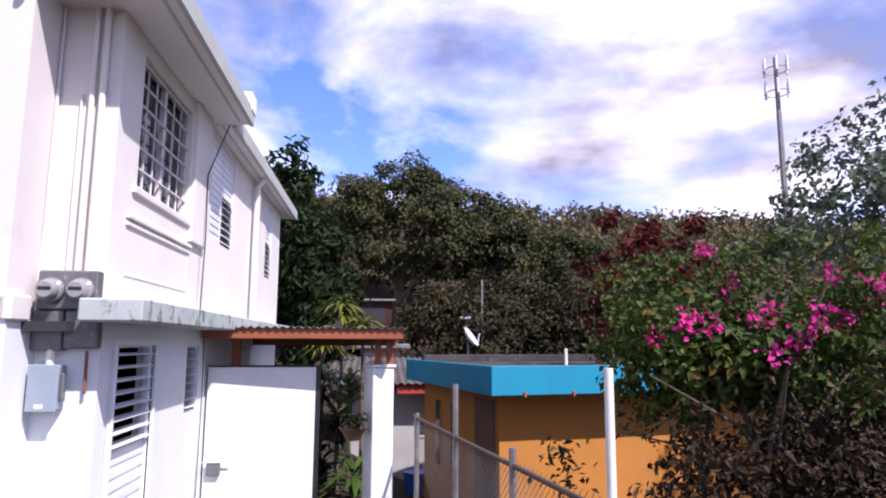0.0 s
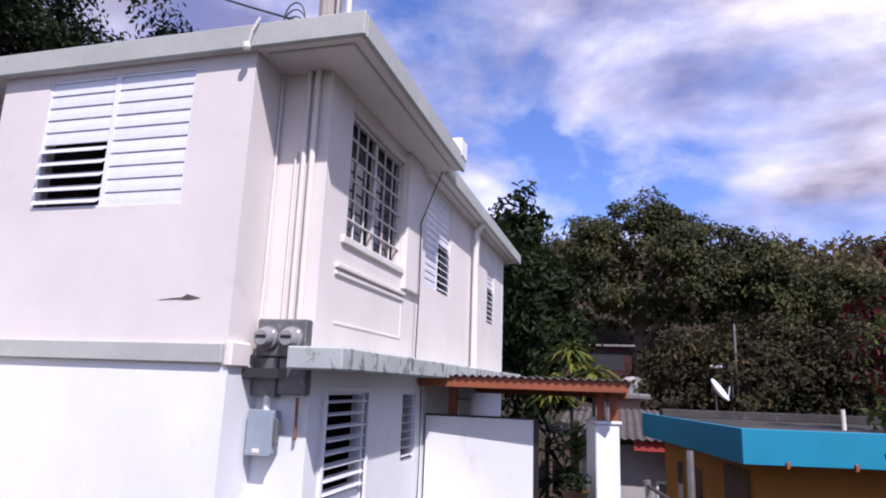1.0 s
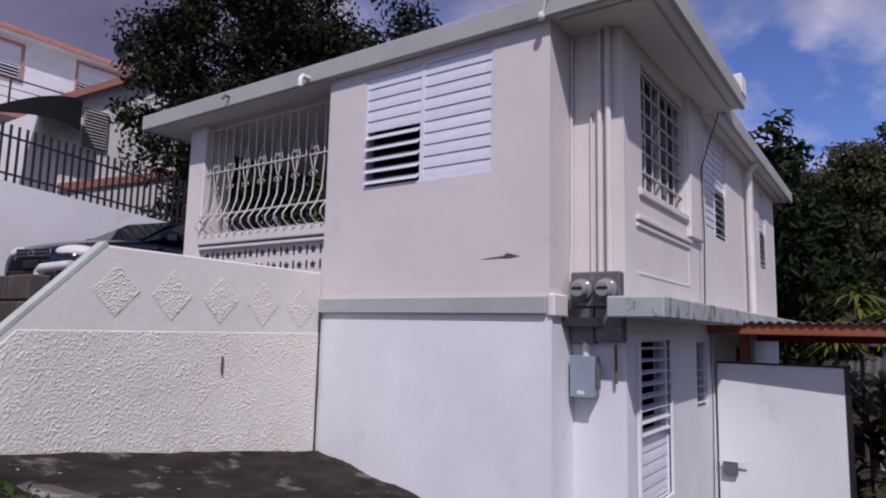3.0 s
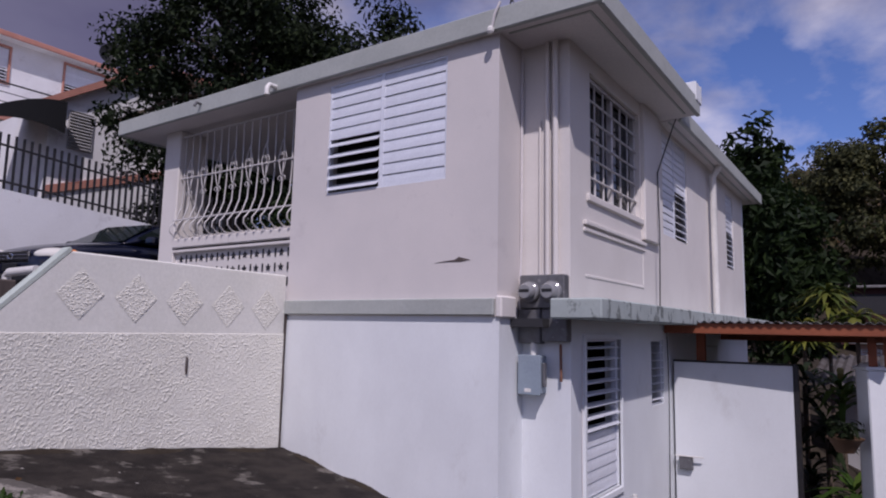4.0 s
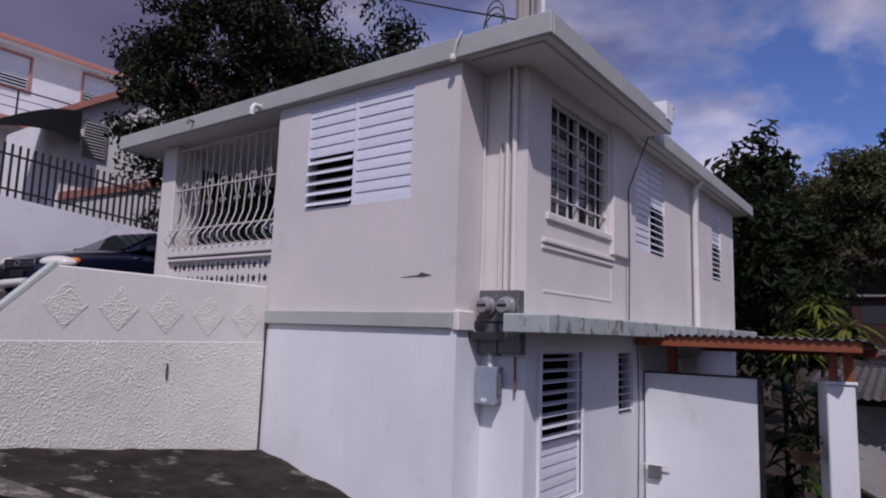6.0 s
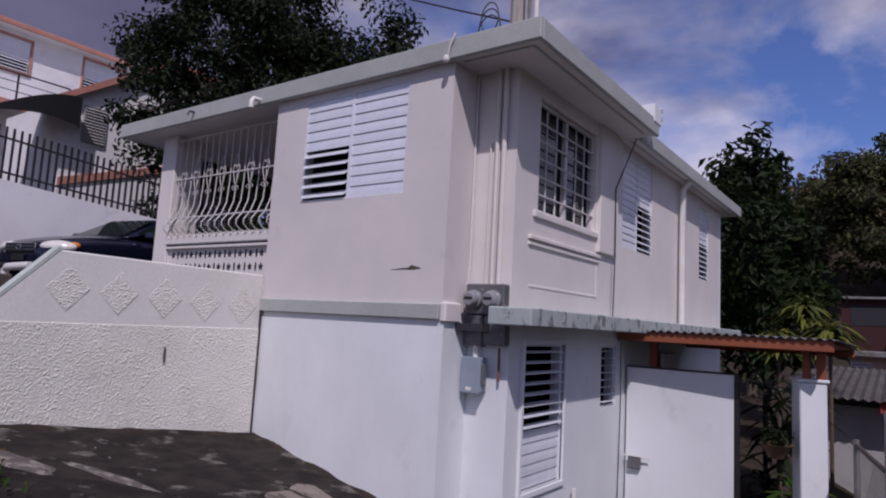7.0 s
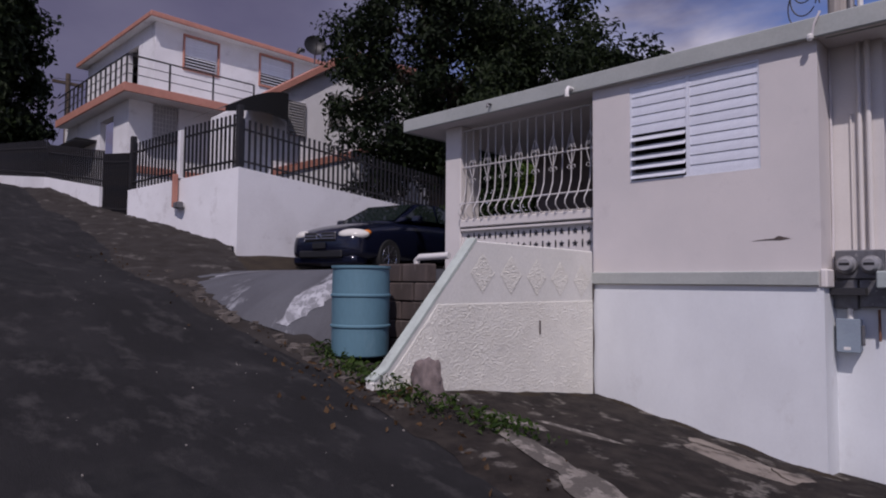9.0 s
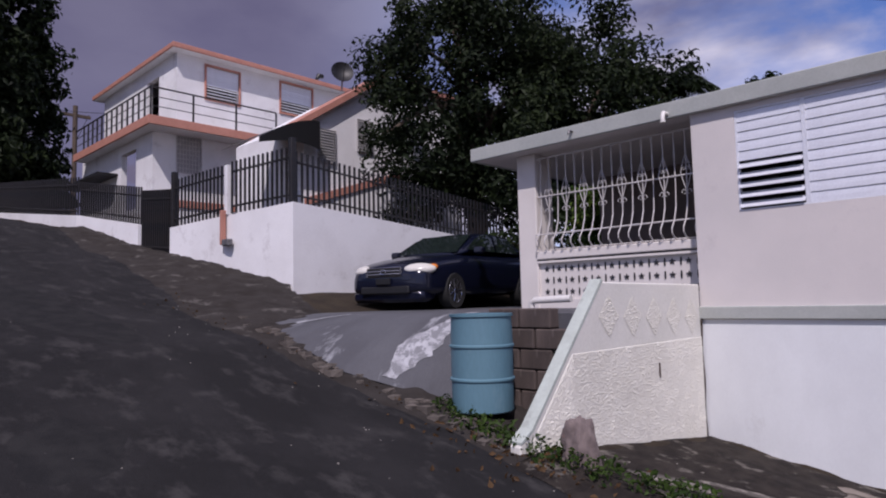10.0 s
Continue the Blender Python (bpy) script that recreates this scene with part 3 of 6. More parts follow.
# grimy soil gathered along the foot of the walls
bm = bmesh.new()
rng = np.random.default_rng(3)
path = [(-5.0 + 0.06, y) for y in np.arange(1.3, 4.3, 0.05)] + [(x, 4.36) for x in np.arange(-4.95, -2.3, 0.05)]
rings = []
for x, y in path:
    r, h = 0.022 + 0.014 * math.sin(x * 9 + y * 7) + rng.uniform(0, 0.008), float(street_z(x, y))
    if x < -4.93:
        rings.append([bm.verts.new(p) for p in ((x - 0.03, y, h + r), (x + 0.3 * r, y, h + 0.8 * r), (x + 1.6 * r, y, h))])
    else:
        rings.append([bm.verts.new(p) for p in ((x, y + 0.06, h + r), (x, y - 0.3 * r, h + 0.8 * r), (x, y - 1.6 * r, h))])
for a, b in zip(rings, rings[1:]):
    for k in range(2):
        bm.faces.new((a[k], b[k], b[k + 1], a[k + 1]))
tagged(part("soil_edge", bm, DIRT), "dark soil and grime along the wall's foot", "soil", kind="stuff")

# driveway platform and its painted apron
bm = prism(bmesh.new(), [(-11.62, 2.75), (-9.6, 2.05), (-7.9, 1.95), (-5.2, 1.95), (-5.2, 7.5), (-11.62, 7.5)], 0.4, 1.73, "z")
tagged(part("driveway", bm, GREYPAINT), "grey painted concrete driveway platform", "driveway", kind="structure")
xs = np.linspace(-10.3, -6.15, 40)
top_edge = lambda x: np.interp(x, [-10.3, -9.4, -7.9, -6.15], [2.15, 2.02, 2.0, 2.0])
bot_edge = lambda x: np.interp(x, [-10.3, -9.2, -8.2, -7.2, -6.9, -6.15], [1.75, 1.1, 0.82, 0.80, 0.95, 1.3])


def ramp_z(x, y):
    b, tpe = bot_edge(x), top_edge(x)
    f = np.clip((y - b) / (tpe - b), 0, 1)
    lo = np.minimum(street_z(x, b) + 0.05, 1.73)
    return lo + (1.742 - lo) * np.sin(f * math.pi / 2) ** 0.9


ramp = sheet("driveway_ramp", xs, [np.linspace(bot_edge(x), top_edge(x) + 0.06, 18) for x in xs], ramp_z, GREYPAINT)
tagged(ramp, "grey painted concrete driveway ramp with flaking white", "driveway", kind="structure")
# broad streaks of old white paint running down the ramp
for x0, x1, half, lo_f, hi_f, seed in ((-6.80, -6.45, 0.20, 0.04, 0.99, 5), (-8.75, -8.35, 0.07, 0.25, 0.8, 6)):
    g = np.random.default_rng(seed)
    bm = bmesh.new()
    prev = None
    for q in np.linspace(0, 1, 26):
        xc = x0 + (x1 - x0) * q
        f = lo_f + (hi_f - lo_f) * q
        row = []
        for e in (-1, -0.4, 0.4, 1):
            x = xc + e * half * (0.75 + 0.25 * math.sin(9 * q + seed) + g.uniform(-0.15, 0.15)) * (0.35 + 0.65 * math.sin(math.pi * min(1, q + 0.15)))
            y = bot_edge(x) + (top_edge(x) - bot_edge(x)) * f
            row.append(bm.verts.new((x, y - 0.004, float(ramp_z(x, y)) + 0.006)))
        if prev:
            for a in range(3):
                bm.faces.new((prev[a], prev[a + 1], row[a + 1], row[a]))
        prev = row
    part("paint_streak", bm, FLAKE, ramp, "flaking white paint")
bm = bmesh.new()
for k in range(2):
    box(bm, -6.0 + 0.38 * k, -5.63 + 0.38 * k, 1.83, 1.945, 0.55, 0.80)
base_wall = part("block_wall", bm, BLOCK)
tagged(base_wall, "dark damp concrete block retaining wall", "block wall", kind="structure")
brick_bm = boxed(-0.185, 0.185, -0.075, 0.075, -0.095, 0.095, 0.012)
blk = part("block", brick_bm, BLOCK, base_wall)
blk.matrix_basis = pose(-5.95, 1.872, 0.90)
for r in range(5):
    for k in range(2):
        if (r, k) != (0, 0):
            again(blk, pose(-5.95 + 0.385 * k + (0.19 if r % 2 else 0), 1.872 + 0.008 * ((r * 3 + k) % 3), 0.90 + 0.197 * r, 0, 0, (r * 7 + k * 5) % 3 - 1))

# ---- the white house ----
house = thing("house", "white and pale pink two-storey concrete house with flat roof", "house")
FY, SX = 4.40, -2.0          # front face and side face
RZ0, RZ1 = 4.07, 4.26        # roof slab
BZ0, BZ1 = 1.58, 1.735       # band between the storeys

LOU = (-4.52, -3.02, 2.82, 3.995)
bm = wall(bmesh.new(), -5.03, -2.47, BZ0, RZ0, FY, FY + 0.15, "y", [LOU])
box(bm, -2.47 - 0.15, -2.47, FY + 0.15, 4.83, BZ0, RZ0)
part("front_wall", bm, PINK, house, "pale pink painted upper wall")
bm = wall(bmesh.new(), -5.03, -2.455, -0.9, BZ0, FY + 0.01, FY + 0.16, "y")
box(bm, -2.605, -2.455, FY + 0.16, 4.83, -0.9, BZ0)
part("lower_front_wall", bm, WHITE, house, "white painted lower wall")
bm = boxed(-5.05, -2.49, FY - 0.035, FY + 0.02, BZ0 + 0.01, BZ1, 0.008)
part("band", bm, GREEN, house, "grey-green painted band")
bm = boxed(-2.485, -2.42, FY - 0.016, FY + 0.25, BZ0 - 0.01, BZ1 + 0.02, 0.014)
part("band_end", bm, CREAM, house, "chipped white band end")
part("lower_pipe_wall", boxed(-2.60, SX, 4.83, 4.98, -0.9, BZ0), WHITE, house)
bm = boxed(-2.60, SX, 4.83, 4.98, BZ0, RZ0)
part("pipe_wall", bm, CREAM, house, "cream painted wall behind the pipes")

GR = (5.30, 6.76, 2.73, 3.92)
L2 = (7.66, 8.84, 2.68, 4.0)
L3 = (11.45, 12.08, 2.60, 3.90)
LOW1 = (5.13, 6.02, 0.0, 1.40)
LOW2 = (7.06, 7.54, 0.66, 1.39)
bm = wall(bmesh.new(), 4.98, 12.9, 1.735, RZ0, SX, SX - 0.15, "x", [GR, L2, L3])
part("side_wall", bm, CREAM, house)
bm = wall(bmesh.new(), 4.98, 12.9, -1.6, BZ0, SX + 0.0, SX - 0.15, "x", [LOW1, LOW2, (9.2, 10.0, -1.4, 1.3)])
part("lower_side_wall", bm, WHITE, house)
bm = boxed(-7.95, SX, 12.9, 13.05, -1.6, RZ0)
part("rear_wall", bm, WHITE, house)
# inner porch walls, darkened by colour to look deep in shade
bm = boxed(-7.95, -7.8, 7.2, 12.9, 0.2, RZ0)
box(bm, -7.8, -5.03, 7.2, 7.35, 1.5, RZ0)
part("porch_wall", bm, PORCH, house, "porch wall in a dark brown that stands for the porch's shade")
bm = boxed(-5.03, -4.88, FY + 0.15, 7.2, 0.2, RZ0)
part("porch_side_wall", bm, PORCH, house, "porch wall in a dark brown that stands for the porch's shade")
# inner floor and partitions, coloured near-black for the rooms' shade
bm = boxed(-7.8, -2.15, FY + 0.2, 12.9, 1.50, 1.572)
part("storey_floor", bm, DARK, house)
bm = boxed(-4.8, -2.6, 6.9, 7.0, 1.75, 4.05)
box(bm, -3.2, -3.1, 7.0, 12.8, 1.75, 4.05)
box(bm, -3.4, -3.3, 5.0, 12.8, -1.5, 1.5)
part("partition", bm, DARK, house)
# ledge along the side
bm = bmesh.new()
box(bm, SX - 0.04, -1.60, 4.50, 12.95, BZ0 - 0.01, BZ1, 0.012)
part("ledge", bm, LEDGE, house, "mouldy grey-green concrete ledge")

# roof slab in two steps, with fascia lip
bm = bmesh.new()
box(bm, -8.52, -1.53, 4.33, 7.55, RZ0, RZ1 - 0.03, 0.01)
box(bm, -8.52, -1.75, 7.55, 13.6, RZ0 - 0.01, RZ1 - 0.05, 0.01)
part("soffit_slab", bm, SOFFIT, house, "off-white soffit")
for x0, x1, y0, y1, dz in ((-8.54, -1.51, 4.31, 4.36, 0.0), (-1.56, -1.51, 4.36, 7.57, 0.0), (-1.78, -1.73, 7.57, 13.62, 0.02), (-8.54, -8.49, 4.36, 13.62, 0.0)):
    part("fascia", boxed(x0, x1, y0, y1, RZ0 - 0.012 - dz, RZ1 - dz, 0.01), GREEN, house, "grey-green painted fascia")
bm = boxed(-8.49, -1.78, 4.36, 13.6, RZ1 - 0.03, RZ1 - 0.01)
part("roof", bm, ROOFTOP, house)
bm = boxed(-2.25, -1.50, 7.35, 7.62, RZ1 - 0.06, RZ1 + 0.17, 0.01)
part("parapet_block", bm, WHITE, house, "white parapet block")
# drip groove under the soffit
bm = bmesh.new()
box(bm, -2.4, -1.64, 4.44, 4.462, RZ0 - 0.009, RZ0 + 0.002)
box(bm, -1.665, -1.64, 4.462, 7.4, RZ0 - 0.009, RZ0 + 0.002)
box(bm, -1.9, -1.875, 7.6, 13.4, RZ0 - 0.019, RZ0 - 0.008)
part("drip_edge", bm, GREEN, house)

# moulded panel under the grille window
bm = bmesh.new()
for y0, y1, z0, z1, d in ((5.12, 6.88, 2.43, 2.47, 0.035), (5.12, 6.88, 2.37, 2.405, 0.02), (6.82, 6.85, 1.985, 2.37, 0.007), (5.16, 6.85, 1.955, 1.985, 0.007)):
    box(bm, SX - 0.01, SX + d, y0, y1, z0, z1, 0.006)
part("panel_moulding", bm, CREAM, house)
bm = boxed(SX - 0.16, SX + 0.03, 5.2, 6.82, 2.66, 2.728, 0.008)
part("window_sill", bm, CREAM, house)
# pilaster strips on the side wall
bm = bmesh.new()
box(bm, SX - 0.01, SX + 0.05, 6.80, 7.38, 2.5, RZ0 - 0.005, 0.01)
part("pilaster", bm, CREAM, house)


def jalousie(name, axis, at, u0, u1, z0, z1, count, open_from, parent, out=-1, label="", slat_tilt=18, material=SLAT, open_tilt=48, flip=False):
    """A louvred shutter: a frame and slats, shut above and open from the slat numbered open_from downwards."""
    fr = bmesh.new()
    put = (lambda bm, a, b, c, d, e, f: box(bm, a, b, min(c, d), max(c, d), e, f, 0.003)) if axis == "y" else (lambda bm, a, b, c, d, e, f: box(bm, min(c, d), max(c, d), a, b, e, f, 0.003))
    for a, b, e, f in ((u0, u0 + 0.025, z0, z1), (u1 - 0.025, u1, z0, z1), (u0 + 0.025, u1 - 0.025, z0, z0 + 0.02), (u0 + 0.025, u1 - 0.025, z1 - 0.02, z1)):
        put(fr, a, b, at + out * 0.012, at - out * 0.05, e, f)
    f_ob = part(name, fr, material, parent, label)
    h = (z1 - z0 - 0.04) / count
    w = u1 - u0 - 0.05
    sl = bmesh.new()
    pr = [(0.002, -h * 0.57), (0.008, -h * 0.53), (0.007, -h * 0.1), (0.002, h * 0.35), (-0.005, h * 0.55), (-0.008, h * 0.53), (-0.002, 0.0), (0.001, -h * 0.4)]
    prism(sl, pr, -w / 2, w / 2, "x")
    s0 = part("slat", sl, material, f_ob)
    for k in range(count):
        zc = z1 - 0.02 - h * (k + 0.5)
        tilt = slat_tilt * 0.12 if (k < open_from) != flip else open_tilt
        spin = (180 if out < 0 else 0) if axis == "y" else (90 if out < 0 else -90)
        m = (pose((u0 + u1) / 2, at, zc) if axis == "y" else pose(at, (u0 + u1) / 2, zc)) @ pose(0, 0, 0, 0, 0, spin) @ pose(0, 0, 0, tilt)
        if k == 0:
            s0.matrix_basis = m
        else:
            again(s0, m, f_ob)
    return f_ob


mid = (LOU[0] + LOU[1]) / 2 - 0.03
jalousie("louvre_window", "y", FY + 0.02, LOU[0], mid, LOU[2], LOU[3], 10, 5, house, -1, "white louvre shutter with lower slats open")
jalousie("louvre_window", "y", FY + 0.02, mid, LOU[1], LOU[2], LOU[3], 10, 10, house, -1, "white louvre shutter closed")
ym = (L2[0] + L2[1]) / 2
jalousie("louvre_window", "x", SX - 0.03, L2[0], ym, L2[2], L2[3], 14, 14, house, 1, "white louvre shutter closed")
jalousie("louvre_window", "x", SX - 0.03, ym, L2[1], L2[2], L2[3], 14, 7, house, 1, "white louvre shutter with lower slats open")
jalousie("louvre_window", "x", SX - 0.03, L3[0], L3[1], L3[2], L3[3], 14, 7, house, 1)
jalousie("louvre_window", "x", SX - 0.04, LOW1[0], LOW1[1], LOW1[2] + 0.02, LOW1[3], 13, 8, house, 1, "white louvre window with upper slats open", open_tilt=78, flip=True)
jalousie("louvre_window", "x", SX - 0.04, LOW2[0], LOW2[1], LOW2[2], LOW2[3], 8, 0, house, 1, "white louvre window with open slats", open_tilt=86)
# solid lower frame of the tall louvre
bm = bmesh.new()
for a, b, e, f in ((LOW1[0] - 0.05, LOW1[0], LOW1[2] - 0.06, LOW1[3] + 0.05), (LOW1[1], LOW1[1] + 0.05, LOW1[2] - 0.06, LOW1[3] + 0.05), (LOW1[0], LOW1[1], LOW1[3], LOW1[3] + 0.05), (LOW1[0], LOW1[1], LOW1[2] - 0.06, LOW1[2] + 0.0)):
    box(bm, SX - 0.02, SX + 0.025, a, b, e, f, 0.006)
part("window_surround", bm, WHITE, house)

# grille window on the side
fr = bmesh.new()
y0, y1, z0, z1 = GR
ymid = (y0 + y1) / 2
for a, b, e, f in ((y0, y0 + 0.04, z0, z1), (y1 - 0.04, y1, z0, z1), (ymid - 0.03, ymid + 0.03, z0, z1), (y0 + 0.04, y1 - 0.04, z0, z0 + 0.04), (y0 + 0.04, y1 - 0.04, z1 - 0.04, z1)):
    box(fr, SX - 0.10, SX - 0.05, a, b, e, f, 0.004)
gw = part("window_frame", fr, GRILLE, house, "white iron grille window")
pane = part("pane", boxed(SX - 0.125, SX - 0.115, y0, ymid, z0, z1), GLASS, gw)
again(pane, pose(0, ymid - y0, 0), gw)
hb = part("bar", tube(bmesh.new(), [(SX - 0.04, y0, 0), (SX - 0.04, y1, 0)], 0.011, 6), GRILLE, gw)
hb.matrix_basis = pose(0, 0, z0 + 0.19)
for k in range(1, 6):
    again(hb, pose(0, 0, z0 + 0.19 * (k + 1) - 0.0), gw)
vb = part("bar", tube(bmesh.new(), [(SX - 0.055, 0, z0), (SX - 0.055, 0, z1)], 0.011, 6), GRILLE, gw)
ys_ = [y0 + 0.25, y0 + 0.48, ymid + 0.25, ymid + 0.48]
vb.matrix_basis = pose(0, ys_[0], 0)
for yv in ys_[1:]:
    again(vb, pose(0, yv, 0), gw)

# porch: column, low wall with star blocks, belly grille
PX0, PX1, PY = -7.54, -5.03, 4.66
part("porch_column", boxed(-7.88, PX0, PY - 0.02, PY + 0.42, 0.6, RZ0, 0.012), CREAM, house, "cream porch column")
low = part("porch_low_wall", boxed(PX0, PX1, PY, PY + 0.14, 0.4, 1.86), CREAM, house)
part("porch_sill", boxed(PX0, PX1, PY - 0.05, PY + 0.18, 2.45, 2.57, 0.012), CREAM, house, "cream moulded sill")
part("porch_sill_moulding", boxed(PX0, PX1, PY - 0.03, PY + 0.16, 2.39, 2.43, 0.008), CREAM, house)


def star(cx, cz, r0, r1, n=5, turn=90):
    return [(cx + (r0 if k % 2 == 0 else r1) * math.cos(radians(turn + 180 / n * k)), cz + (r0 if k % 2 == 0 else r1) * math.sin(radians(turn + 180 / n * k))) for k in range(2 * n)]


blocks = part("breeze_block_panel", boxed(PX0, PX1, PY + 0.03, PY + 0.12, 1.86, 2.39), CREAM, house, "cream breeze blocks with star openings")
# near-black inlays stand for the shade inside the openings; nothing is cut through
sm = part("star_opening", prism(bmesh.new(), star(0, 0, 0.045, 0.02), -0.008, 0.004, "y"), DARK, blocks)
bmx = part("slot_opening", prism(bmesh.new(), [(-0.008, -0.05), (0.008, -0.05), (0.012, 0), (0.008, 0.05), (-0.008, 0.05), (-0.012, 0)], -0.008, 0.004, "y"), DARK, blocks)
ncol, first = 11, True
for r in range(3):
    for k in range(ncol):
        px, pz = PX0 + 0.13 + k * (PX1 - PX0 - 0.15) / ncol, 2.31 - 0.17 * r
        if r == 0 and k == 0:
            sm.matrix_basis, bmx.matrix_basis = pose(px, PY + 0.027, pz), pose(px + 0.115, PY + 0.027, pz)
        else:
            again(sm, pose(px, PY + 0.027, pz), blocks)
            again(bmx, pose(px + 0.115, PY + 0.027, pz), blocks)

grille = thing("porch_grille", "white wrought-iron belly grille over the porch opening", "grille")
prof = [(0.0, 3.98), (0.0, 3.3), (-0.02, 3.0), (-0.09, 2.82), (-0.17, 2.72), (-0.17, 2.66), (-0.10, 2.60), (0.0, 2.58)]
bar = part("bar", tube(bmesh.new(), [(0, PY + 0.04 + dy, z) for dy, z in prof], 0.009, 6), GRILLE, grille)
nb = 16
bar.matrix_basis = pose(PX0 + 0.06, 0, 0)
for k in range(1, nb + 1):
    again(bar, pose(PX0 + 0.06 + (PX1 - PX0 - 0.12) * k / nb, 0, 0), grille)
rail = part("rail", tube(bmesh.new(), [(PX0, PY + 0.03, 3.98), (PX1, PY + 0.03, 3.98)], 0.011, 6), GRILLE, grille)
for dz, dy in ((-0.58, 0), (-1.16, -0.08), (-1.39, -0.01)):
    again(rail, pose(0, dy, dz), grille)
sc = bmesh.new()
for s in (-1, 1):
    tube(sc, [(s * (0.006 + 0.062 * (1 - abs(2 * q - 1)) ** 0.8), 0, 0.10 + 0.42 * q) for q in np.linspace(0, 1, 11)], 0.006, 5)
    tube(sc, [(s * (0.034 + 0.028 * math.cos(a)), 0, 0.06 + 0.028 * math.sin(a)) for a in np.linspace(-0.5, 4.8, 11)], 0.006, 5)
    tube(sc, [(s * (0.022 + 0.018 * math.cos(a)), 0, 0.36 + 0.018 * math.sin(a)) for a in np.linspace(0, 5.6, 9)], 0.005, 5)
scroll = part("scroll", sc, GRILLE, grille)
scroll.matrix_basis = pose(PX0 + 0.21, PY + 0.02, 3.12)
for k in range(1, 8):
    again(scroll, pose(PX0 + 0.21 + 0.299 * k, PY + 0.02, 3.12), grille)

# dark joint where the stair parapet meets the front wall
part("wall_joint", tube(bmesh.new(), [(-5.022 + 0.006 * math.sin(9 * z), 4.385, z) for z in np.linspace(0.2, 1.72, 24)], 0.009, 5), BLOCK, house)
# crack and chipped plaster on the front
bm = bmesh.new()
prism(bm, [(-3.12, 2.055), (-2.98, 2.07), (-2.90, 2.075), (-2.86, 2.10), (-2.80, 2.085), (-2.74, 2.07), (-2.84, 2.055), (-2.95, 2.06)], FY - 0.004, FY + 0.004, "y")
part("chipped_plaster", bm, BLOCK, house, "grey chipped plaster patch")


# ---- meters, pipes and cables on the corner ----
meter = thing("electric_meter_box", "weathered grey double electric meter box on the wall", "meter box")
MY = 4.83
part("case", boxed(-2.43, -2.01, MY - 0.11, MY, 1.66, 1.95, 0.01), METER, meter)
part("lower_case", boxed(-2.45, -2.235, MY - 0.10, MY, 1.36, 1.655, 0.01), METER, meter)
part("lower_case", boxed(-2.225, -1.99, MY - 0.10, MY, 1.38, 1.655, 0.01), METER, meter)
for cx, mt in ((-2.325, METERGLASS), (-2.115, METERGLASS)):
    dome = part("meter", lathe(bmesh.new(), [(0.0, 0.0), (0.085, 0.0), (0.088, 0.04), (0.075, 0.05), (0.072, 0.10), (0.055, 0.118), (0.0, 0.122)][1:-1], 24), mt, meter, "round glass electricity meter")
    smooth(dome)
    dome.matrix_basis = pose(cx, MY - 0.11, 1.80, 90)
    part("ring", lathe(bmesh.new(), [(0.092, -0.002), (0.096, 0.0), (0.096, 0.03), (0.09, 0.034)], 24), METER, dome)
    part("dial", boxed(-0.045, 0.045, -0.005, 0.02, 0.119, 0.1205), BLACKPLASTIC, dome)
sb = thing("switch_box", "blue-grey steel switch box below the meters", "switch box")
part("body", boxed(-2.42, -2.22, MY - 0.13, MY, 0.94, 1.26, 0.012), BOXGREY, sb)
part("door", boxed(-2.425, -2.215, MY - 0.145, MY - 0.13, 0.93, 1.265, 0.006), BOXGREY, sb)
part("lever", boxed(-2.215, -2.19, MY - 0.11, MY - 0.06, 1.0, 1.2, 0.006), METER, sb)
part("label_bars", boxed(-2.36, -2.30, MY - 0.147, MY - 0.143, 0.955, 0.985), PVC, sb)
part("neck", lathe(bmesh.new(), [(0.03, 0), (0.03, 0.12)], 12, (-2.31, MY - 0.07, 1.255)), PVC, sb)


def pipe(name, label, pts, r, material, category="pipe", group="", seg=10):
    return tagged(smooth(part(name, tube(bmesh.new(), pts, r, seg), material)), label, category, group)


pipe("conduit", "cream painted conduit rising to the soffit", [(-2.20, MY - 0.03, 1.94), (-2.20, MY - 0.03, RZ0)], 0.022, CREAM, "conduit", "conduits on the wall")
pipe("conduit", "cream painted conduit rising to the soffit", [(-2.12, MY - 0.035, 1.94), (-2.12, MY - 0.035, RZ0)], 0.026, CREAM, "conduit", "conduits on the wall")
pipe("conduit", "thin cream conduit rising to the soffit", [(-2.28, MY - 0.015, 1.94), (-2.28, MY - 0.015, 3.35)], 0.010, CREAM, "conduit", "conduits on the wall")
pipe("conduit", "grey conduit running down the corner to the switch box", [(-2.455, 4.80, RZ0 - 0.01), (-2.455, 4.80, 2.3), (-2.47, 4.79, 1.4), (-2.46, 4.78, 0.98), (-2.43, 4.78, 0.96)], 0.013, SOFFIT, "conduit", "conduits on the wall")
pipe("conduit", "rusty pipe stub below the meters", [(-2.07, MY - 0.05, 1.36), (-2.07, MY - 0.04, 1.05)], 0.012, RUST, "conduit", "conduits on the wall")
pipe("drainpipe", "white drainpipe from the roof to the ledge", [(SX + 0.09, 10.1, BZ1), (SX + 0.09, 10.1, 3.9), (SX + 0.2, 10.1, RZ0 - 0.02)], 0.05, PVC, "drainpipe", seg=14)
pipe("cable", "black cable hanging from the roof edge to the ledge", [(-1.72, 7.62, 4.22), (-1.80, 7.55, 4.05), (-1.88, 7.42, 3.7), (SX + 0.06, 7.25, 3.35), (SX + 0.08, 7.22, 2.6), (SX + 0.06, 7.24, 1.75)], 0.008, CABLE, "cable", seg=6)
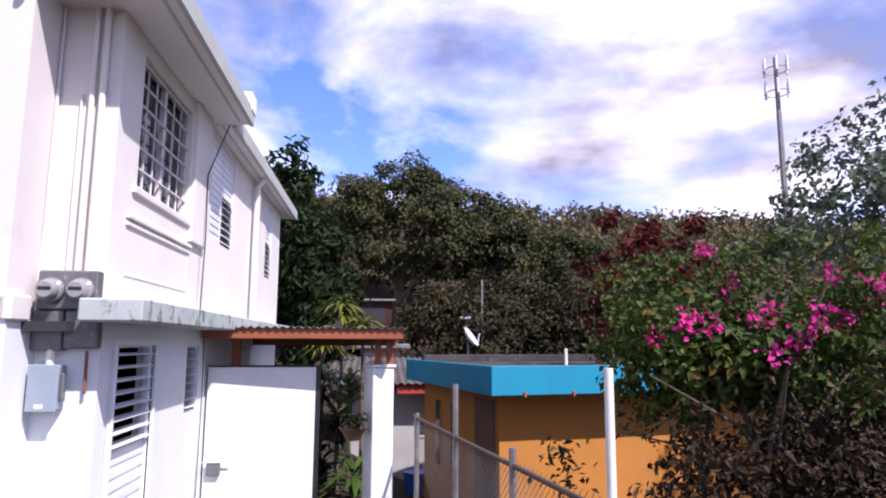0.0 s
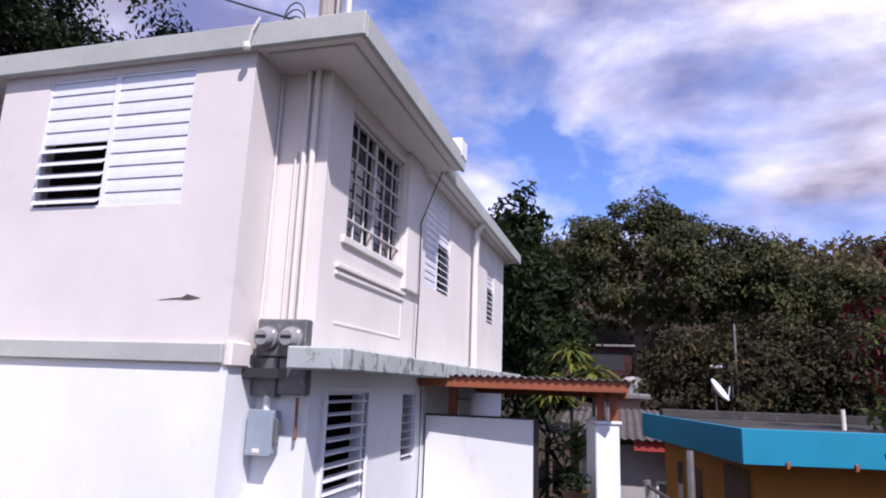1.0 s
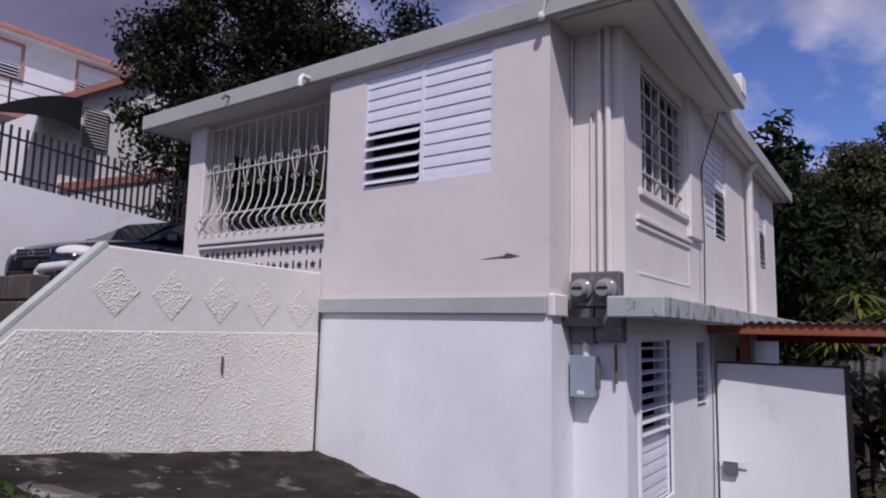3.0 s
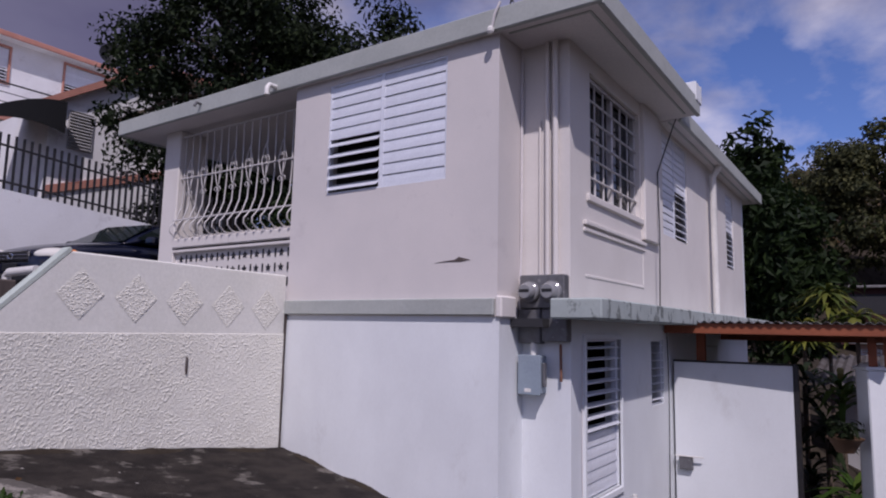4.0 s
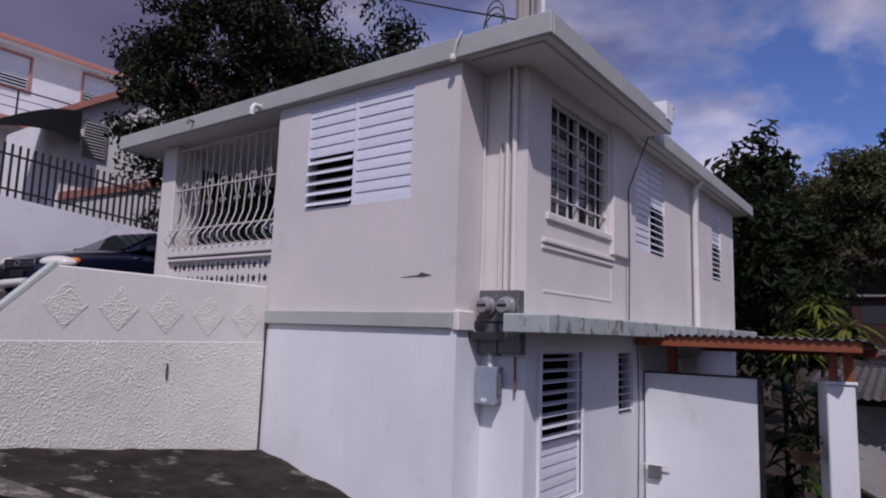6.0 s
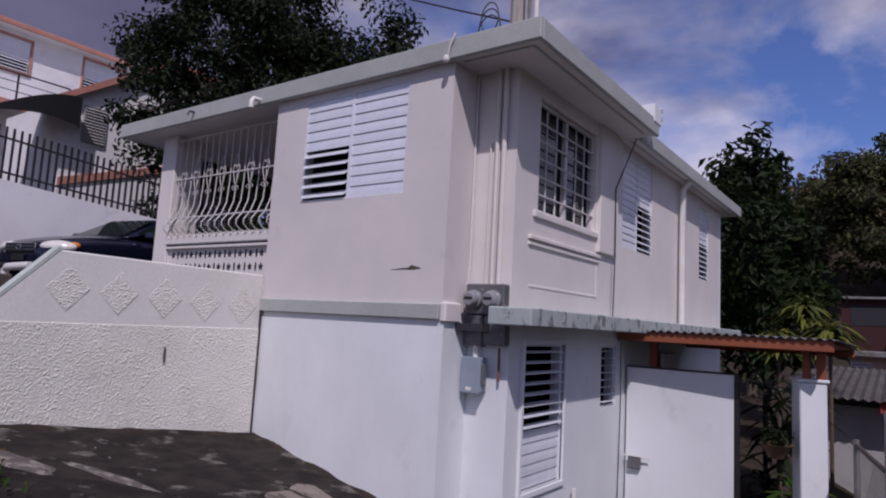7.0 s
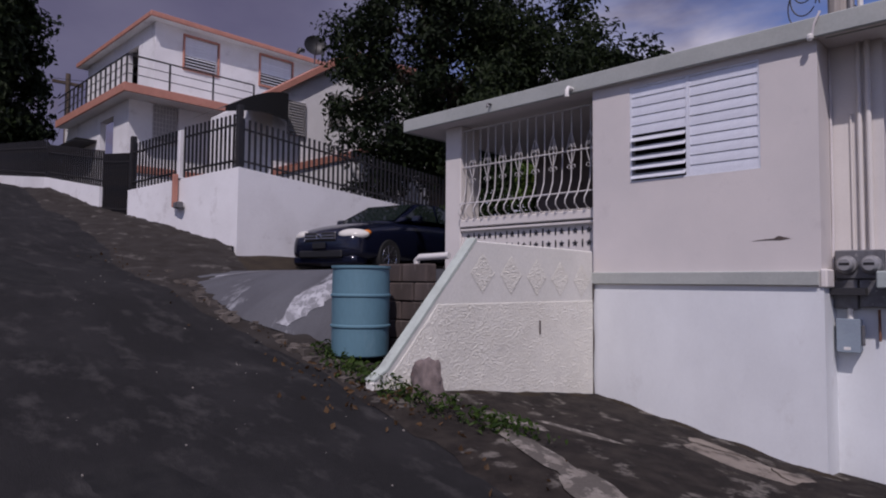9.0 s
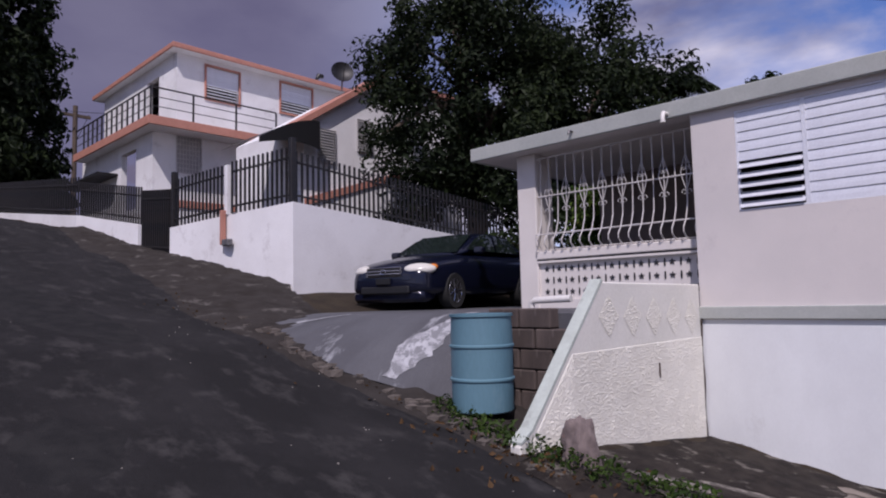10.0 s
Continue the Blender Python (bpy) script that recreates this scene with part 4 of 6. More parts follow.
pipe("cable", "thin black cable running down the lower wall", [(SX + 0.015, 7.66, 1.55), (SX + 0.02, 7.68, 0.7), (SX + 0.015, 7.64, -0.55)], 0.006, CABLE, "cable", seg=6)
pipe("cable", "thin pale cable running down the lower wall", [(SX + 0.012, 5.05, 1.36), (SX + 0.012, 5.03, 0.3), (SX + 0.012, 5.05, -0.4)], 0.005, SOFFIT, "cable", seg=6)
pipe("pipe", "white pipe stub beside the wall", [(SX + 0.06, 6.25, -0.6), (SX + 0.06, 6.25, -0.12)], 0.025, PVC)
clip = thing("cable_clamp", "white insulator and clamp on the roof edge", "clamp")
part("strap", tube(bmesh.new(), [(-2.49, 4.29, 4.05), (-2.46, 4.285, 4.18), (-2.41, 4.30, 4.30)], 0.012, 6), SOFFIT, clip)
part("knob", lathe(bmesh.new(), [(0.02, 0), (0.032, 0.02), (0.032, 0.05), (0.02, 0.07)], 12, (-2.5, 4.29, 4.02)), PVC, clip)
sp = thing("roof_spout", "short white drain spout in the roof edge", "drain spout")
part("pipe", smooth(part("elbow", tube(bmesh.new(), [(-5.28, 4.33, 4.11), (-5.28, 4.22, 4.11), (-5.28, 4.19, 4.07), (-5.28, 4.19, 3.99)], 0.028, 10), PVC, sp)).data and tube(bmesh.new(), [(-5.28, 4.19, 4.0), (-5.28, 4.19, 3.985)], 0.034, 10), PVC, sp)
tagged(smooth(part("roof_spout", tube(bmesh.new(), [(-6.65, 4.33, 4.17), (-6.65, 4.24, 4.17), (-6.65, 4.22, 4.12)], 0.018, 8), METER)), "small dark drain spout in the roof edge", "drain spout")
ins = thing("insulator", "porcelain insulators on an iron bracket at the roof edge", "insulator")
part("bracket", tube(bmesh.new(), [(-1.66, 7.72, 4.2), (-1.60, 7.72, 4.32), (-1.60, 7.72, 4.46)], 0.012, 6), RUST, ins)
for z in (4.30, 4.42):
    part("spool", lathe(bmesh.new(), [(0.03, 0), (0.042, 0.015), (0.026, 0.03), (0.042, 0.045), (0.03, 0.06)], 12, (-1.56, 7.72, z)), SOFFIT, ins)

# ---- parapet wall of the stairs ----
para = thing("stair_parapet", "cream stucco stair parapet with raised diamonds", "parapet wall")
PXF = -5.03
outline = [(4.385, -0.4), (4.385, 2.0), (2.17, 2.02), (1.02, 0.80), (0.84, 0.72), (0.84, 0.2)]
bm = prism(bmesh.new(), outline, PXF - 0.11, PXF, "x")
bmesh.ops.bevel(bm, geom=bm.edges[:], offset=0.012, segments=1, affect="EDGES")
part("wall", bm, SMOOTH, para, "smooth cream render")
# rough cast lower field, uneven relief
rng = np.random.default_rng(4)
ny, nz = 440, 200
bm = bmesh.new()
grid = {}
for i in range(ny + 1):
    y = 0.92 + (4.38 - 0.92) * i / ny
    topz = min(1.385, 0.70 + (y - 0.97) * 1.06)
    botz = -0.2
    for j in range(nz + 1):
        z = botz + (topz - botz) * j / nz
        d = 0.004 + (0.007 * max(0, noise.noise((y * 52, z * 56, 3.3)) + 0.05) + 0.005 * max(0, noise.noise((y * 90, z * 95, 7.1)))) * max(0.3, 0.9 + 0.8 * noise.noise((y * 6, z * 6, 8.0))) + 0.002 * noise.noise((y * 85, z * 85, 1.0))
        if j in (0, nz) or i in (0, ny):
            d = 0.0
        grid[i, j] = bm.verts.new((PXF + 0.002 + d, y, z))
for i in range(ny):
    for j in range(nz):
        bm.faces.new((grid[i, j], grid[i + 1, j], grid[i + 1, j + 1], grid[i, j + 1]))
part("rough_cast", bm, STUCCO, para, "rough cream stucco")
for k in range(5):
    cy, cz = 2.27 + 0.465 * k, 1.69 - 0.015 * k
    bm = bmesh.new()
    hw, hh, q = 0.19, 0.21, 26
    g = {}
    for i in range(q + 1):
        for j in range(q + 1):
            a, b = i / q * 2 - 1, j / q * 2 - 1
            y, z = cy + hw * (a + b) / 2, cz + hh * (a - b) / 2
            d = 0.0 if i in (0, q) or j in (0, q) else 0.001 + 0.019 * max(0, 0.5 - noise.voronoi((y * 55, z * 55, 1.3 + k))[0][0])
            g[i, j] = bm.verts.new((PXF + 0.003 + d, y, z))
    for i in range(q):
        for j in range(q):
            bm.faces.new((g[i, j], g[i + 1, j], g[i + 1, j + 1], g[i, j + 1]))
    part("diamond", bm, STUCCO, para)
bm = prism(bmesh.new(), [(2.18, 2.027), (1.015, 0.812), (0.85, 0.732), (0.85, 0.75), (1.0, 0.835), (2.16, 2.05)], PXF - 0.12, PXF + 0.003, "x")
part("coping", bm, COPING, para, "grey-green painted sloping coping")
bm = boxed(PXF - 0.1, PXF + 0.022, 3.238, 3.252, 1.02, 1.17)
part("crack", bm, BLOCK, para)

# ---- barrel, bollard stone and pipe ----
bar_l = thing("barrel", "faded blue plastic drum standing on the verge", "barrel", at=pose(-5.82, 1.32, 0.86))
prof = [(0.265, 0.0), (0.283, 0.015), (0.287, 0.28), (0.300, 0.29), (0.300, 0.305), (0.287, 0.315), (0.290, 0.58), (0.302, 0.59), (0.302, 0.605), (0.290, 0.615), (0.283, 0.86), (0.297, 0.866), (0.297, 0.89), (0.272, 0.89), (0.268, 0.84), (0.05, 0.835)]
smooth(part("drum", lathe(bmesh.new(), prof, 40), BARREL, bar_l), 30)
part("bung", lathe(bmesh.new(), [(0.035, 0.836), (0.035, 0.856), (0.02, 0.858)], 12, (0.15, -0.1, 0)), BARREL, bar_l)
bm = bmesh.new()
bmesh.ops.create_icosphere(bm, subdivisions=4, radius=1.0)
for v in bm.verts:
    c = v.co.copy()
    z = c.z
    r = 0.175 - 0.055 * (z + 1) / 2
    flat = max(-1, min(1, z * 1.06))
    hor = Vector((c.x, c.y, 0))
    hor = hor.normalized() * min(1, hor.length * 1.22) if hor.length > 1e-5 else hor
    v.co = Vector((hor.x * r * 1.05, hor.y * r * 0.9, 0.16 + 0.27 * flat)) + c * 0.05 * noise.noise(c * 3.1) + c * 0.015 * noise.noise(c * 9)
st = part("stone", bm, STONE)
st.matrix_basis = pose(-4.70, 1.20, 0.50, 4, -3, 20) @ Matrix.Diagonal((0.90, 0.88, 1.0, 1))
tagged(smooth(st, 60), "weathered brown stone bollard at the apron's edge", "stone")
pipe("pipe", "white plastic pipe elbow above the block wall", [(-5.75, 2.02, 1.72), (-5.75, 2.02, 1.83), (-5.70, 2.02, 1.86), (-5.30, 2.05, 1.87)], 0.035, PVC, seg=12)

# ---- gate wall, awning and pillar ----
gatew = thing("white_gate_panel", "white painted solid gate panel beside the house", "gate panel")
gm = pose(SX + 0.03, 7.86, 0, 0, 0, 3)
part("panel", boxed(0, 1.28, 0.0, 0.06, -0.68, 1.135, 0.006, gm), WHITE, gatew)
part("post", boxed(1.28, 1.335, -0.01, 0.07, -0.74, 1.14, 0.004, gm), BLACKIRON, gatew, "dark gate edge post")
part("cap", boxed(-0.0, 1.32, -0.012, 0.072, 1.135, 1.155, 0.003, gm), BLACKIRON, gatew, "dark cap strip")
part("lock_box", boxed(0.05, 0.2, -0.06, 0.0, -0.12, 0.03, 0.006, gm), METER, gatew, "grey lock box")
part("bolt", boxed(0.0, 0.33, -0.07, -0.055, 0.03, 0.045, 0.002, gm), PVC, gatew)

awn = thing("awning", "corrugated metal awning on red-brown timber beams", "awning")
part("beam", boxed(-1.98, 0.36, 7.52, 7.61, 1.475, 1.595, 0.006), WOOD, awn)
part("beam", boxed(-1.98, 0.36, 10.6, 10.69, 1.39, 1.51, 0.006), WOOD, awn)
for k in range(5):
    part("rafter", boxed(-1.9 + 0.54 * k, -1.84 + 0.54 * k, 7.62, 10.7, 1.50, 1.575, 0.004), WOOD, awn)
bm = bmesh.new()
cols, rows = 130, 2
vv = [[bm.verts.new((-2.0 + 2.4 * i / cols, 7.48 + 3.35 * j, 1.612 - 0.06 * j + 0.014 * math.sin(i * math.pi / 2.5))) for j in range(rows)] for i in range(cols + 1)]
for i in range(cols):
    bm.faces.new((vv[i][0], vv[i + 1][0], vv[i + 1][1], vv[i][1]))
sh = part("sheet", bm, SHEET, awn)
sm_ = sh.modifiers.new("thick", "SOLIDIFY")
sm_.thickness = 0.004
part("post", boxed(-1.74, -1.64, 8.02, 8.10, -0.6, 1.50, 0.005), WOOD, awn)
part("post", boxed(0.02, 0.10, 7.9, 7.98, 1.14, 1.50, 0.005), WOOD, awn)
part("post", boxed(0.16, 0.25, 7.9, 7.98, 1.14, 1.50, 0.005), WOOD, awn)

pil = thing("gate_pillar", "white painted concrete pillar under the awning", "pillar")
part("shaft", boxed(-0.14, 0.14, -0.14, 0.14, -1.3, 1.13, 0.012, pose(0.08, 7.98, 0, 0, 0, 24)), WHITE, pil)
part("cap", boxed(-0.16, 0.16, -0.16, 0.16, 1.13, 1.165, 0.008, pose(0.08, 7.98, 0, 0, 0, 24)), WHITE, pil)
pipe("pipe", "white pipe beside the pillar with a bent head", [(-0.08, 8.1, -0.9), (-0.08, 8.1, 1.12), (-0.05, 8.1, 1.17), (0.12, 8.1, 1.19)], 0.03, PVC)
pot = thing("hanging_pot", "dark hanging flower pot on the pillar", "plant pot")
smooth(part("bowl", lathe(bmesh.new(), [(0.08, 0), (0.16, 0.14), (0.18, 0.15), (0.165, 0.13)], 20, (-0.22, 7.76, 0.28)), BROWN, pot))
rng = np.random.default_rng(21)
p_, o_, _ = clumps(rng, (-0.22, 7.76, 0.5), (0.15, 0.12, 0.12), 8, 0.09, 20)
leaf_mesh("plant", p_, o_, rng.uniform(0.05, 0.1, len(p_)), rng, pot, LEAF_DARK)
door_l = part("door_1", boxed(-1.96, -1.90, 9.2, 10.0, -1.4, 1.3, 0.01), WHITE)
tagged(door_l, "white panelled side door under the awning", "door", kind="structure")

# ---- chain-link fence and white post ----
fence = thing("chain_link_fence", "grey chain-link fence with pipe rail", "fence")
FA, FB = Vector((0.50, 7.8, 0.0)), Vector((1.46, 3.7, 0.0))


def fpt(s, z):
    p = FA.lerp(FB, s)
    return (p.x, p.y, z)


part("rail", tube(bmesh.new(), [fpt(0, 0.55), fpt(1, 0.42)], 0.022, 8), RAIL, fence)
for s in (0.04, 0.36, 0.68):
    part("post", tube(bmesh.new(), [fpt(s, -1.2), fpt(s, 1.02 if s == 0.36 else 0.6)], 0.03, 8), SHEET, fence)
bm = bmesh.new()
L = (FB - FA).length
nw = 60
for sgn in (-1, 1):
    for k in range(-14, nw + 1):
        pts = []
        for q in range(2):
            u = (k + (14 * q if sgn > 0 else 14 * (1 - q))) / nw
            pts.append((u, -0.5 + 1.0 * q))
        (u0, h0), (u1, h1) = pts
        if 0 <= min(u0, u1) and max(u0, u1) <= 1:
            tube(bm, [fpt(u0, h0), fpt(u1, h1)], 0.0025, 3, False)
part("mesh_wire", bm, SHEET, fence)
tagged(smooth(part("white_post", tube(bmesh.new(), [(1.46, 3.62, -0.5), (1.46, 3.6, 1.28)], [0.030, 0.028], 12), PVC)), "white painted pipe post at the fence end", "post")

# ---- orange house below ----
oh = thing("orange_house", "low ochre house with a cyan flat-roof fascia", "house")
om = pose(1.68, 9.0, 0, 0, 0, 13)
part("wall", boxed(0.35, 6.2, 0.55, 4.4, -3.0, 0.70, 0.01, om), OCHRE, oh)
part("door", boxed(0.318, 0.352, 0.7, 1.5, -3.0, 0.55, 0.004, om), BROWN, oh, "dark brown recessed door")
part("corner_wall", boxed(0.34, 1.1, 0.535, 0.6, -3.0, 0.69, 0.004, om), OCHRE, oh)
for k in range(2):
    w_ = part("window", boxed(0.335, 0.36, 2.4 + 0.9 * k, 2.75 + 0.9 * k, -0.9, 0.4, 0.004, om), OCHRE, oh)
    part("pane", boxed(0.33, 0.345, 2.44 + 0.9 * k, 2.71 + 0.9 * k, -0.85, 0.35, 0.002, om), GLASS, w_)
part("roof_slab", boxed(0.04, 6.6, 0.04, 4.6, 0.71, 1.06, 0.0, om), DARKROOF, oh, "dark stained flat roof")
bm = bmesh.new()
box(bm, 0, 6.64, 0, 0.05, 0.69, 1.11, 0.006, om)
box(bm, 0, 0.05, 0.05, 4.6, 0.69, 1.11, 0.006, om)
part("fascia", bm, CYAN, oh, "cyan painted fascia")
bm = bmesh.new()
box(bm, 0.3, 6.6, 4.3, 4.5, 1.06, 1.20, 0.01, om)
part("rear_parapet", bm, DARKROOF, oh)
part("vent_pipe", tube(bmesh.new(), [om @ Vector((2.1, 1.6, 1.05)), om @ Vector((2.1, 1.6, 1.35))], 0.03, 8), PVC, oh)
for k in range(3):
    part("fascia_hook", boxed(0.5 + 0.8 * k, 0.54 + 0.8 * k, -0.03, 0.02, 0.66, 0.74, 0.004, om), WOOD, oh)


def dish(name, label, at, aim, r=0.4, material=GREYWALL):
    d = thing(name, label, "satellite dish", at=at)
    bm = bmesh.new()
    rings = 6
    prof_ = [(max(0.01, r * k / rings), 0.35 * r * (k / rings) ** 2) for k in range(rings + 1)]
    lathe(bm, prof_ + [(r * 0.99, 0.35 * r + 0.015)] + [(max(0.01, r * k / rings), 0.35 * r * (k / rings) ** 2 + 0.02) for k in range(rings - 1, -1, -1)], 28)
    o = smooth(part("bowl", bm, material, d))
    o.matrix_basis = aim
    part("arm", tube(bmesh.new(), [aim @ Vector((0, -r, 0.3 * r)), aim @ Vector((0, -r * 0.2, r * 1.1))], 0.012, 6), material, d)
    part("mast", tube(bmesh.new(), [(0, 0, -0.55), (0, 0.02, -0.05)], 0.025, 8), SHEET, d)
    return d


dish("satellite_dish", "pale satellite dish on the roof beyond the cyan fascia", pose(2.3, 16.0, 1.55), pose(0, 0, 0, 55, 0, 70), 0.29, SLAT)
# neighbouring grey house with red eaves
rh = thing("grey_house", "grey rendered house with red metal eaves downhill", "house")
part("wall", boxed(-0.6, 2.2, 15.4, 19.0, -3.2, 0.35), GREYWALL, rh)
part("eave", boxed(0.5, 2.25, 14.9, 15.0, 0.28, 0.5, 0.01), REDROOF, rh, "red painted eave board")
bm = bmesh.new()
vv = [[bm.verts.new((-1.2 + 3.5 * i / 80, 14.8 + 4.4 * j, 0.52 + 0.5 * j + 0.025 * math.sin(i * math.pi / 2))) for j in range(2)] for i in range(81)]
for i in range(80):
    bm.faces.new((vv[i][0], vv[i + 1][0], vv[i + 1][1], vv[i][1]))
part("roof", bm, OLDROOF, rh, "corrugated metal roof")
w_ = part("window", boxed(0.95, 1.3, 15.37, 15.41, -0.75, -0.35, 0.005), WHITE, rh)
part("pane", boxed(1.0, 1.25, 15.36, 15.375, -0.7, -0.4), GLASS, w_)
ac = thing("tank", "blue plastic tub by the grey house", "tub", at=pose(1.0, 14.2, -1.75))
part("body", lathe(bmesh.new(), [(0.3, 0), (0.36, 0.45), (0.38, 0.46), (0.34, 0.44)], 20), BLUEPLASTIC, ac)
mc = thing("motorcycle", "dark parked motorcycle in front of the grey house", "motorcycle", at=pose(1.5, 13.6, -1.9))
for wy in (-0.6, 0.6):
    w_ = part("wheel", tube(bmesh.new(), [(0.0, wy + 0.27 * math.cos(a), 0.3 + 0.27 * math.sin(a)) for a in np.linspace(0, 2 * math.pi, 20)], 0.045, 8), TYRE, mc)
part("body", boxed(-0.12, 0.12, -0.35, 0.45, 0.35, 0.75, 0.06), BLACKPLASTIC, mc)
part("seat", boxed(-0.12, 0.12, 0.0, 0.7, 0.75, 0.85, 0.03), BLACKPLASTIC, mc)
part("handlebar", tube(bmesh.new(), [(-0.35, -0.3, 1.05), (0, -0.45, 0.98), (0.35, -0.3, 1.05)], 0.014, 6), CHROME, mc)
part("mirror", lathe(bmesh.new(), [(0.05, 0), (0.05, 0.02)], 12, (0.3, -0.35, 1.2)), CHROME, mc)

# shack on the slope, street lamp and poles
shk = thing("hillside_shack", "small dark shack with a metal roof among the trees", "shack", at=pose(-0.5, 38.0, 2.6))
part("wall", boxed(-1.3, 1.3, 0, 2.5, -1.5, 1.3), mat("dark_maroon_boards", (0.05, 0.012, 0.012), 0.8), shk)
part("roof", boxed(-1.5, 1.5, -0.3, 2.8, 1.3, 1.42, 0.02), SHEET, shk)
# near-black sheet on the wall, standing for the shade inside
part("opening", boxed(-0.9, 0.9, -0.02, 0.02, 0.0, 1.0), DARK, shk)
part("tank", lathe(bmesh.new(), [(0.5, 0), (0.54, 0.7), (0.36, 0.85), (0.1, 0.9)], 18, (1.3, -0.5, -1.2)), GREYWALL, shk)
pkh = thing("pink_house", "small pale pink house with louvres downhill", "house", at=pose(-0.3, 24.0, 0))
part("wall", boxed(-0.3, 1.15, 0, 3, -3, 1.25), mat("salmon_wall_paint", (0.55, 0.36, 0.30), 0.8), pkh)
part("roof", boxed(-0.6, 1.5, -0.4, 3.3, 1.25, 1.42, 0.02), SHEET, pkh)
jalousie("louvre_window", "y", -0.02, -0.25, 0.3, 0.45, 1.1, 7, 0, pkh, -1)
lampp = thing("street_lamp", "thin street lamp with a white head", "street lamp", at=pose(5.3, 34.0, -2.5))
part("pole", tube(bmesh.new(), [(0, 0, 0), (0, 0, 5.2)], 0.07, 8), SHEET, lampp)
part("arm", tube(bmesh.new(), [(0, 0, 5.0), (-0.3, 0, 5.3), (-0.5, 0, 5.3)], 0.035, 6), SHEET, lampp)
part("head", boxed(-0.95, -0.4, -0.12, 0.12, 5.22, 5.36, 0.04), SLAT, lampp)
pipe("utility_pole", "grey utility pole in front of the trees", [(5.6, 34.5, -2.5), (5.6, 34.5, 4.9)], 0.06, SHEET, "utility pole")
tower = thing("cell_tower", "tall steel cell tower with antenna panels", "cell tower", at=pose(50.3, 74.0, 0))
part("mast", tube(bmesh.new(), [(0, 0, 5), (0, 0, 38.2)], [0.5, 0.25], 8), SHEET, tower)
for z in (32.9, 36.0):
    for a in range(6):
        c_, s_ = math.cos(a * math.pi / 3), math.sin(a * math.pi / 3)
        part("antenna", boxed(1.5 * c_ - 0.13, 1.5 * c_ + 0.13, 1.5 * s_ - 0.13, 1.5 * s_ + 0.13, z, z + 2.0, 0.04), SLAT, tower)
    part("platform", tube(bmesh.new(), [(1.5 * math.cos(a), 1.5 * math.sin(a), z + 0.5) for a in np.linspace(0, 2 * math.pi, 13)], 0.07, 5), SHEET, tower)

# ---- utility pole behind the house and its wires ----
up = thing("utility_pole", "weathered wooden utility pole with looped wires at the roof", "utility pole", at=pose(-2.55, 5.75, 0))
part("pole", tube(bmesh.new(), [(0, 0, 4.2), (0, 0, 9.5)], [0.13, 0.11], 12), POLE, up)
part("conduit", tube(bmesh.new(), [(0.13, -0.1, 4.2), (0.13, -0.1, 9.5)], 0.035, 8), SHEET, up)
part("conduit", tube(bmesh.new(), [(0.2, 0.0, 4.2), (0.2, 0.0, 9.5)], 0.03, 8), PVC, up)
bm = bmesh.new()
for k in range(3):
    tube(bm, [(-0.36 + 0.17 * math.cos(a) * (1 - 0.15 * k), -0.1, 4.92 + 0.12 * k + (0.27 - 0.04 * k) * math.sin(a)) for a in np.linspace(-0.5 * k, 5.6, 20)], 0.008, 5)
part("wire_loop", bm, CABLE, up)


def wire(label, a, b, sag, r=0.012):
    a, b = Vector(a), Vector(b)
    return pipe("overhead_wire", label, [a.lerp(b, q) - Vector((0, 0, sag * 4 * q * (1 - q))) for q in np.linspace(0, 1, 14)], r, CABLE, "wire", "overhead wires", 5)


wire("black overhead wire from the pole to the street", (-2.6, 5.7, 5.05), (-16.0, 9.0, 13.0), 0.3)
wire("black service wire to the roof insulators", (-2.5, 5.8, 4.95), (-1.58, 7.72, 4.4), 0.12, 0.008)

# ---- retaining wall, fence, neighbour's buildings ----
ret = part("wall_neighbour", prism(bmesh.new(), [(-15.4, 2.44), (-11.66, 3.05), (-12.0, 9.6), (-12.25, 9.6), (-11.9, 3.27), (-15.4, 2.69)], 0.8, 3.42, "z"), NEIGHBOUR)
for v in ret.data.vertices:
    if v.co.z > 2:
        v.co.z = 3.70 + (-0.15 * (-v.co.x - 11.66) / 3.74 if v.co.x < -13 else -0.075 * max(0, v.co.y - 3.3))
tagged(ret, "white painted retaining wall with stains", "retaining wall", kind="structure")
tagged(part("terrace_ground", prism(bmesh.new(), [(-40, 3.0), (-16.6, 2.4), (-11.9, 3.3), (-12.2, 30), (-40, 30)], 0.5, 3.3, "z"), DIRT), "dark planted terrace behind the wall", "ground", kind="structure")
wl = part("low_wall", prism(bmesh.new(), [(-40, 1.95), (-19.4, 1.80), (-16.62, 2.25), (-16.62, 2.45), (-19.4, 2.0), (-40, 2.15)], 1.0, 4.0, "z"), NEIGHBOUR)
for v in wl.data.vertices:
    v.co.z = (3.72 if v.co.x > -18 else 4.2 if v.co.x > -30 else 6.7) if v.co.z > 2 else v.co.z
tagged(wl, "white low wall beside the climbing street", "low wall", kind="structure")


